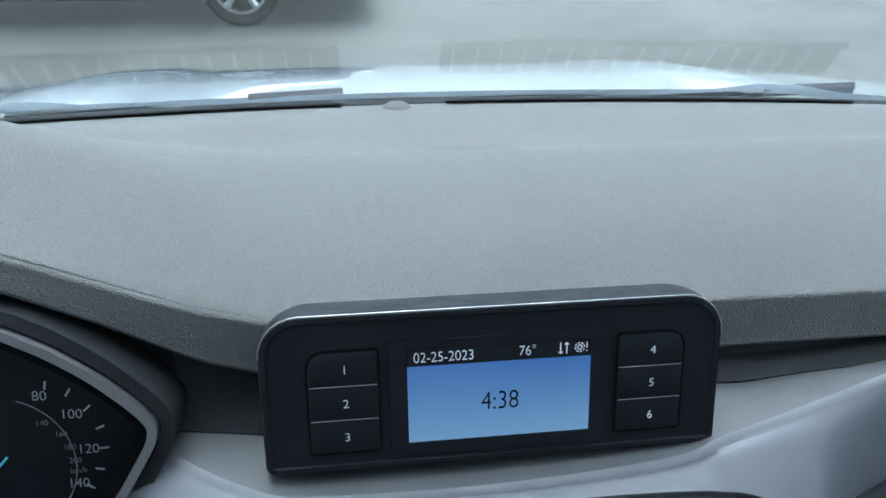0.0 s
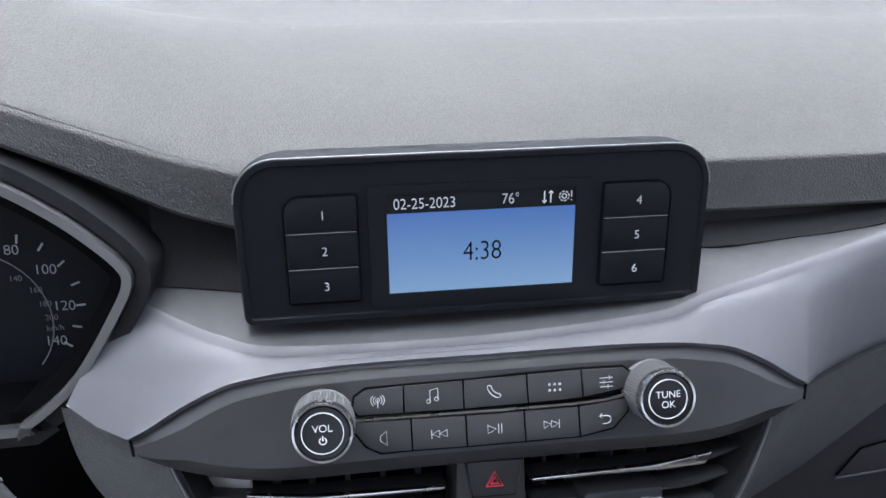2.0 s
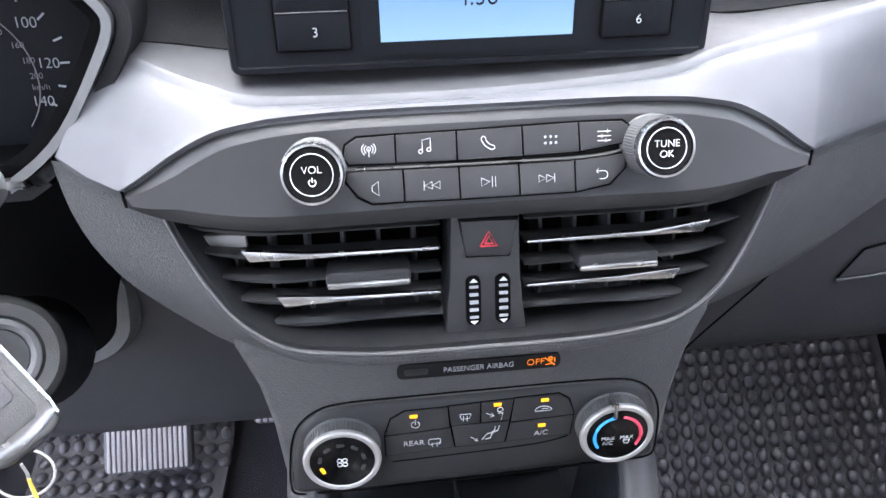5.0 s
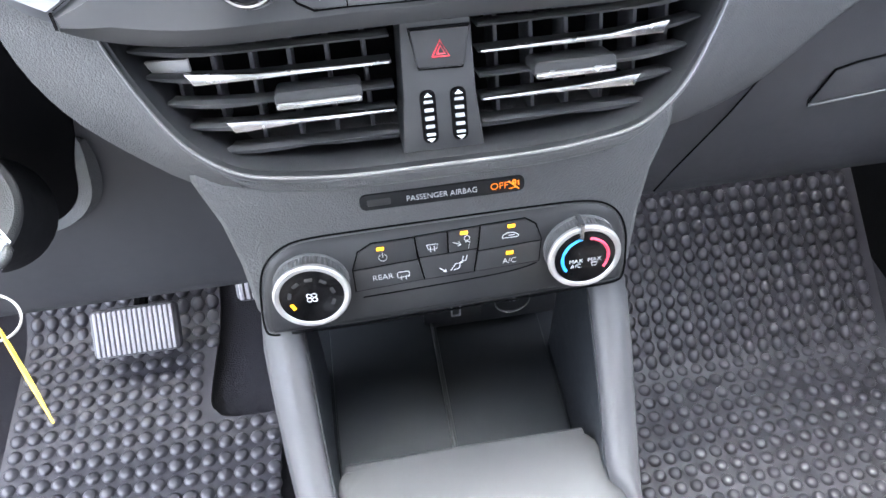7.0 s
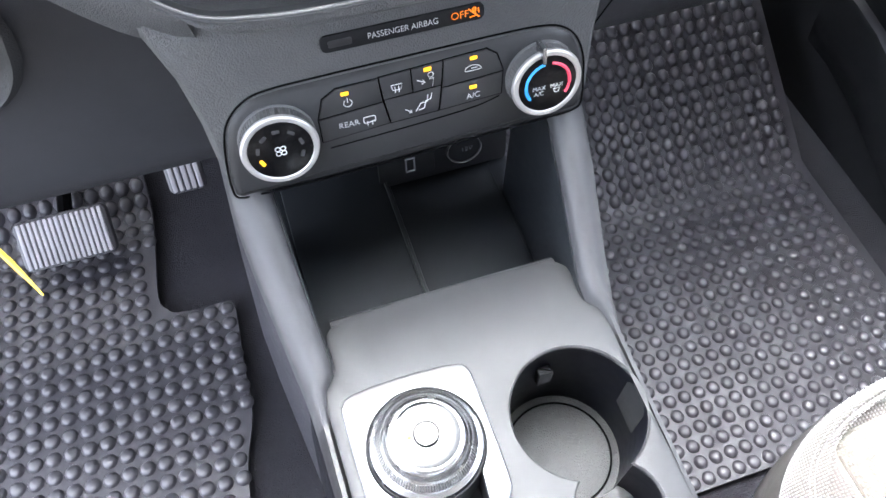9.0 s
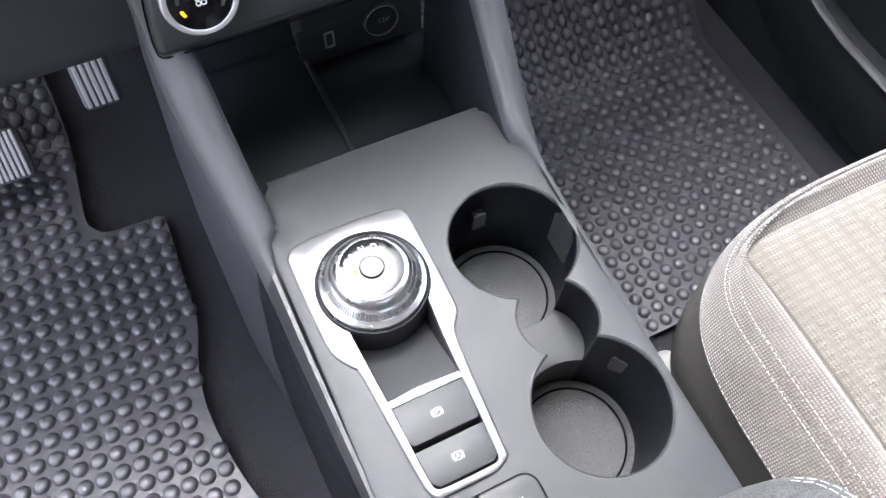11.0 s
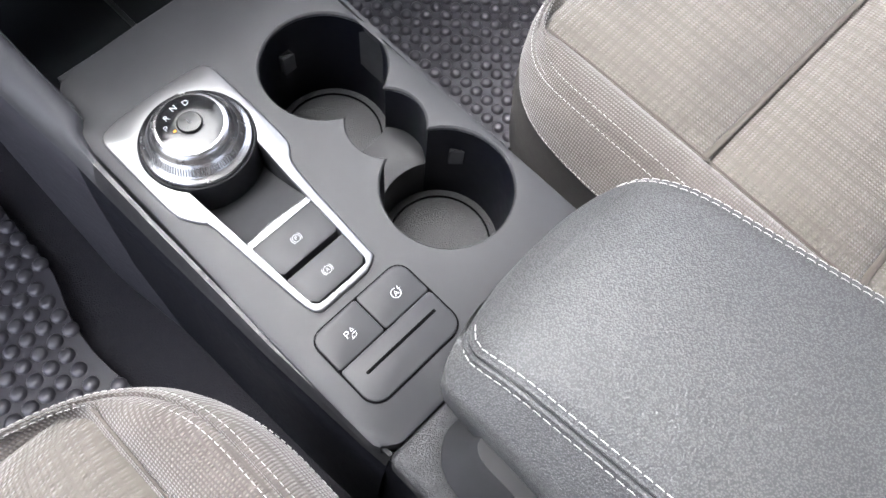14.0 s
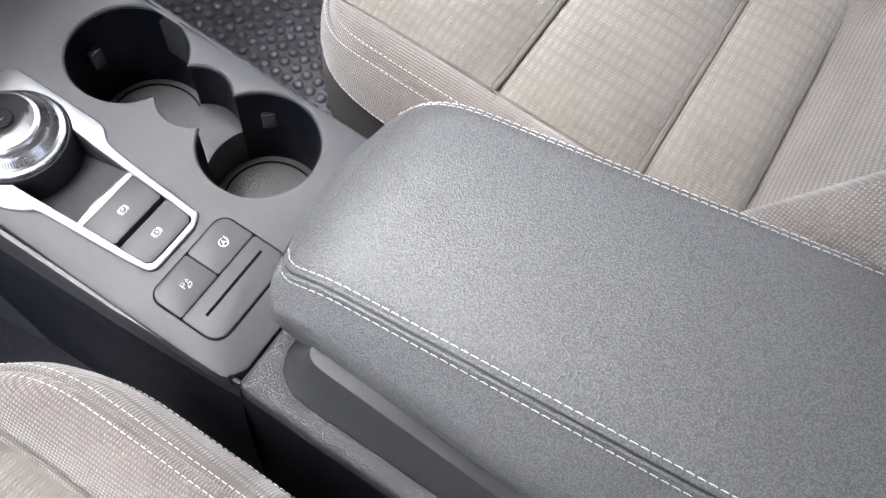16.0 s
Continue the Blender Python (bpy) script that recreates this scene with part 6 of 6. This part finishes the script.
mat_thing("floor_mat", smooth([(0.16, 0.0), (0.59, 0.0), (0.606, 0.012), (0.61, 0.05), (0.61, 0.58), (0.6, 0.62), (0.57, 0.63), (0.17, 0.63), (0.142, 0.62), (0.136, 0.59), (0.136, 0.03), (0.14, 0.008), (0.158, 0.0)], 3)[:-1], "dark studded rubber mat on the passenger floor", (0.2875, 0.1023), 0.0189, 0.0184, 0.0079)
mat_thing("floor_mat", smooth([(-0.5, -0.16), (-0.205, -0.16), (-0.188, -0.148), (-0.182, -0.12), (-0.186, -0.03), (-0.192, 0.01), (-0.205, 0.064), (-0.213, 0.13), (-0.207, 0.187), (-0.192, 0.24), (-0.19, 0.3), (-0.186, 0.375), (-0.19, 0.392), (-0.21, 0.393), (-0.252, 0.395), (-0.266, 0.405), (-0.274, 0.425), (-0.268, 0.5), (-0.262, 0.6), (-0.268, 0.65), (-0.29, 0.66), (-0.5, 0.66), (-0.516, 0.64), (-0.52, 0.6), (-0.52, -0.12), (-0.514, -0.15), (-0.5, -0.16)], 3)[:-1], "studded grey rubber mat under the driver's pedals", (-0.4291, 0.4466), 0.0194, 0.0212, 0.0089)

# ---- pedals ----
def pedal(name, cx, y, z, w, h, lean, n, across, label):
    pd = thing(name, (cx, y, z), label, "pedal", "pedals")
    at = flat((cx, y, z), (0, math.sin(radians(lean)), math.cos(radians(lean))))
    part("pad", slab(rounded(w, h, 0.008), at, -0.012, 0.0, 0.003), RUBBER, pd)
    for i in range(n):
        if across:
            u = -w / 2 + 0.007 + (w - 0.014) * i / (n - 1)
            o = rounded(0.68 * (w - 0.014) / (n - 1), h - 0.006, 0.001, 2, cx=u)
        else:
            u = -h / 2 + 0.007 + (h - 0.014) * i / (n - 1)
            o = rounded(w - 0.008, 0.0034, 0.001, 2, cy=u)
        part("rib", slab(o, at, -0.001, 0.0035, 0.0008), PEDAL, pd)
    part("arm", tube([at(0, 0, -0.012), at(0, 0.06, -0.06), at(0, 0.2, -0.08)], 0.009, 8), BLACK, pd)


pedal("brake_pedal", -0.357, 0.505, 0.06, 0.108, 0.062, 50, 16, True, "wide black ribbed brake pedal over the mat")
pedal("accelerator_pedal", -0.198, 0.525, 0.13, 0.044, 0.085, 40, 5, True, "narrow ribbed accelerator pedal by the console")

# ---- seat rail ----
sr = thing("seat_rail", (0.262, -0.08, 0.0), "pale grey plastic end cap of a seat rail", "seat rail")
part("cap", slab(rounded(0.036, 0.05, (0.004, 0.015, 0.015, 0.004), 6), level(0.262, -0.05, 0.0), -0.005, 0.034, 0.008, None, 4), PALECAP, sr)
part("rail", box(0.247, 0.277, -0.42, -0.074, -0.005, 0.026, 0.003), DARK, sr)

# ---- ignition key ----
ig = thing("ignition_lock", (-0.3, 0.27, 0.53), "scuffed grey round ignition lock on the steering column", "ignition lock")
LW = Vector((0.44, -0.603, 0.666)).normalized()
LU = LW.cross(Vector((0, 0, 1))).normalized()
IG = lambda u, v, w: Vector((-0.27, 0.237, 0.56)) + LU * u + LU.cross(LW) * -v + LW * w
part("barrel", turned([(0.04, -0.09), (0.037, -0.03), (0.036, -0.008), (0.0345, -0.003), (0.031, 0.0), (0.024, 0.0005), (0.0225, -0.002)], IG, 40), LOCKGREY, ig)
part("ring", turned([(0.0222, -0.003), (0.0218, 0.0022), (0.019, 0.003), (0.0165, 0.001), (0.0155, -0.003)], IG, 40, caps=False), KNURL, ig, "worn grey ring round the keyhole")
part("keyhole", turned([(0.0158, -0.004), (0.0158, 0.0), (0.013, 0.0008)], IG, 32), SATIN, ig)
part("boss", loft([[IG(r * math.cos(a) - 0.02 * k, r * math.sin(a) + 0.01 * k, -0.02 - 0.09 * k) for a in np.linspace(0, 2 * math.pi, 33)[:-1]] for k, r in ((0.0, 0.033), (0.1, 0.035), (0.5, 0.037), (1.0, 0.04))], True, True), SHADOWGREY, ig, "dark column shroud", 60)

ky = thing("car_key", (-0.243, 0.175, 0.56), "silver and black key in the lock with ring and yellow tag", "key")
KX, KY = Vector((0.5699, -0.4792, -0.6675)), Vector((0.7278, 0.6715, 0.1394))
KZ = Vector((0.3814, -0.5653, 0.7314))
KEY = lambda u, v, w: Vector((-0.2431, 0.1753, 0.6099)) + KX * u + KY * v + KZ * w
fob = rounded(0.074, 0.039, (0.012, 0.009, 0.007, 0.012), 5)
part("blade", slab(rounded(0.05, 0.009, 0.001, 2, cx=-0.014), lambda u, v, w: KEY(-0.005, 0, 0) - LW * (0.045 + u) + KY * v + KX * w, -0.0015, 0.0015, 0.0004), CHROME, ky, "steel key blade")
part("head", slab(fob, KEY, -0.007, 0.004, 0.0035, None, 4), LOCKGREY, ky, "grey satin key head")
part("shoulder", slab([(-0.032, -0.0135), (0.024, -0.0135), (0.027, -0.009), (0.027, 0.0105), (0.024, 0.0145), (-0.032, 0.0145)], KEY, 0.003, 0.0058, 0.0025), LOCKGREY, ky)
part("end_cap", loft([[KEY(u, v, w) for u, v, w in o] for o in ([(0.0235 + 0.001 * math.sin(math.pi * k / 12), -0.0185 + 0.037 * k / 12, 0.0045) for k in range(13)], [(0.029 + 0.0042 * math.sin(math.pi * k / 12), -0.0188 + 0.0376 * k / 12, 0.0048) for k in range(13)], [(0.034 + 0.0042 * math.sin(math.pi * k / 12), -0.018 + 0.036 * k / 12, 0.0005) for k in range(13)], [(0.034 + 0.0042 * math.sin(math.pi * k / 12), -0.018 + 0.036 * k / 12, -0.0065) for k in range(13)], [(0.028, -0.018 + 0.036 * k / 12, -0.0078) for k in range(13)])]), CHROME, ky, "polished chrome end", 60)
part("chrome_edge", tube([KEY(u, v, 0.0018) for u, v in ((-0.036, 0.0195), (0.0, 0.0198), (0.024, 0.0196), (0.031, 0.0185))], 0.0013, 6), CHROME, ky, "thin chrome edge")
part("grip", slab(rounded(0.04, 0.021, 0.003, 4, cx=-0.006), KEY, 0.0055, 0.0066, 0.0008), DARK, ky, "dark button face")
part("button_line", tube([KEY(0.001, v, 0.0067) for v in (-0.0095, 0.0095)], 0.0004, 4), BLACK, ky)
part("mark", slab(rounded(0.0055, 0.009, 0.001, 2, cx=0.0075, cy=-0.001), KEY, 0.0064, 0.0069, 0.0002), REDP, ky, "red mark on a button")
rc = Vector((-0.2549, 0.185, 0.5233))
part("key_ring", tube([rc + Vector((0.0165 * math.cos(a), 0.009 * math.sin(a), 0.0095 * math.sin(a))) for a in np.linspace(0, 2 * math.pi, 37)[:-1]], 0.0008, 6, True), PALECAP, ky, "thin pale ring")
part("cord", tube([(-0.2482, 0.1795, 0.541), (-0.2479, 0.179, 0.533), (-0.2474, 0.1745, 0.5235)], 0.0009, 6), PALECAP, ky, "pale cord")
part("strap", tube([(-0.2478, 0.1775, 0.53), (-0.238, 0.161, 0.5265), (-0.222, 0.135, 0.5262), (-0.2092, 0.1133, 0.5254)], [0.0009, 0.0013, 0.0014, 0.0005], 5), YELLOW, ky, "narrow yellow strap")

# ---- wiper stalk ----
ws = thing("column_stalk", (-0.19, 0.14, 0.74), "grey banded end of a steering column stalk", "control stalk")
SW = Vector((0.6, -0.47, -0.62)).normalized()
SU = SW.cross(Vector((1, 0, 0))).normalized()
STK = lambda u, v, w: Vector((-0.175, 0.1208, 0.7655)) + SU * u + SW.cross(SU) * v + SW * w
part("grip", turned([(0.012, -0.03), (0.0148, -0.019), (0.0156, -0.006), (0.0154, -0.0055)], STK, 36), LOCKGREY, ws, "scuffed grey grip")
part("band", turned([(0.0143, -0.0062), (0.0149, -0.0055), (0.0152, 0.0035), (0.0143, 0.0042)], STK, 36), SATIN, ws, "dark turning band")
part("cap", turned([(0.0153, 0.0036), (0.0158, 0.0046), (0.0155, 0.0075), (0.0135, 0.0112), (0.009, 0.0132), (0.003, 0.0136)], STK, 36), LOCKGREY, ws, "rounded grey end cap")
part("stem", tube([STK(0, 0, -0.028), STK(0, 0, -0.05), (-0.225, 0.165, 0.8), (-0.3, 0.2, 0.79)], [0.0115, 0.0105, 0.012, 0.014], 16), DARK, ws, "dark stem towards the column")
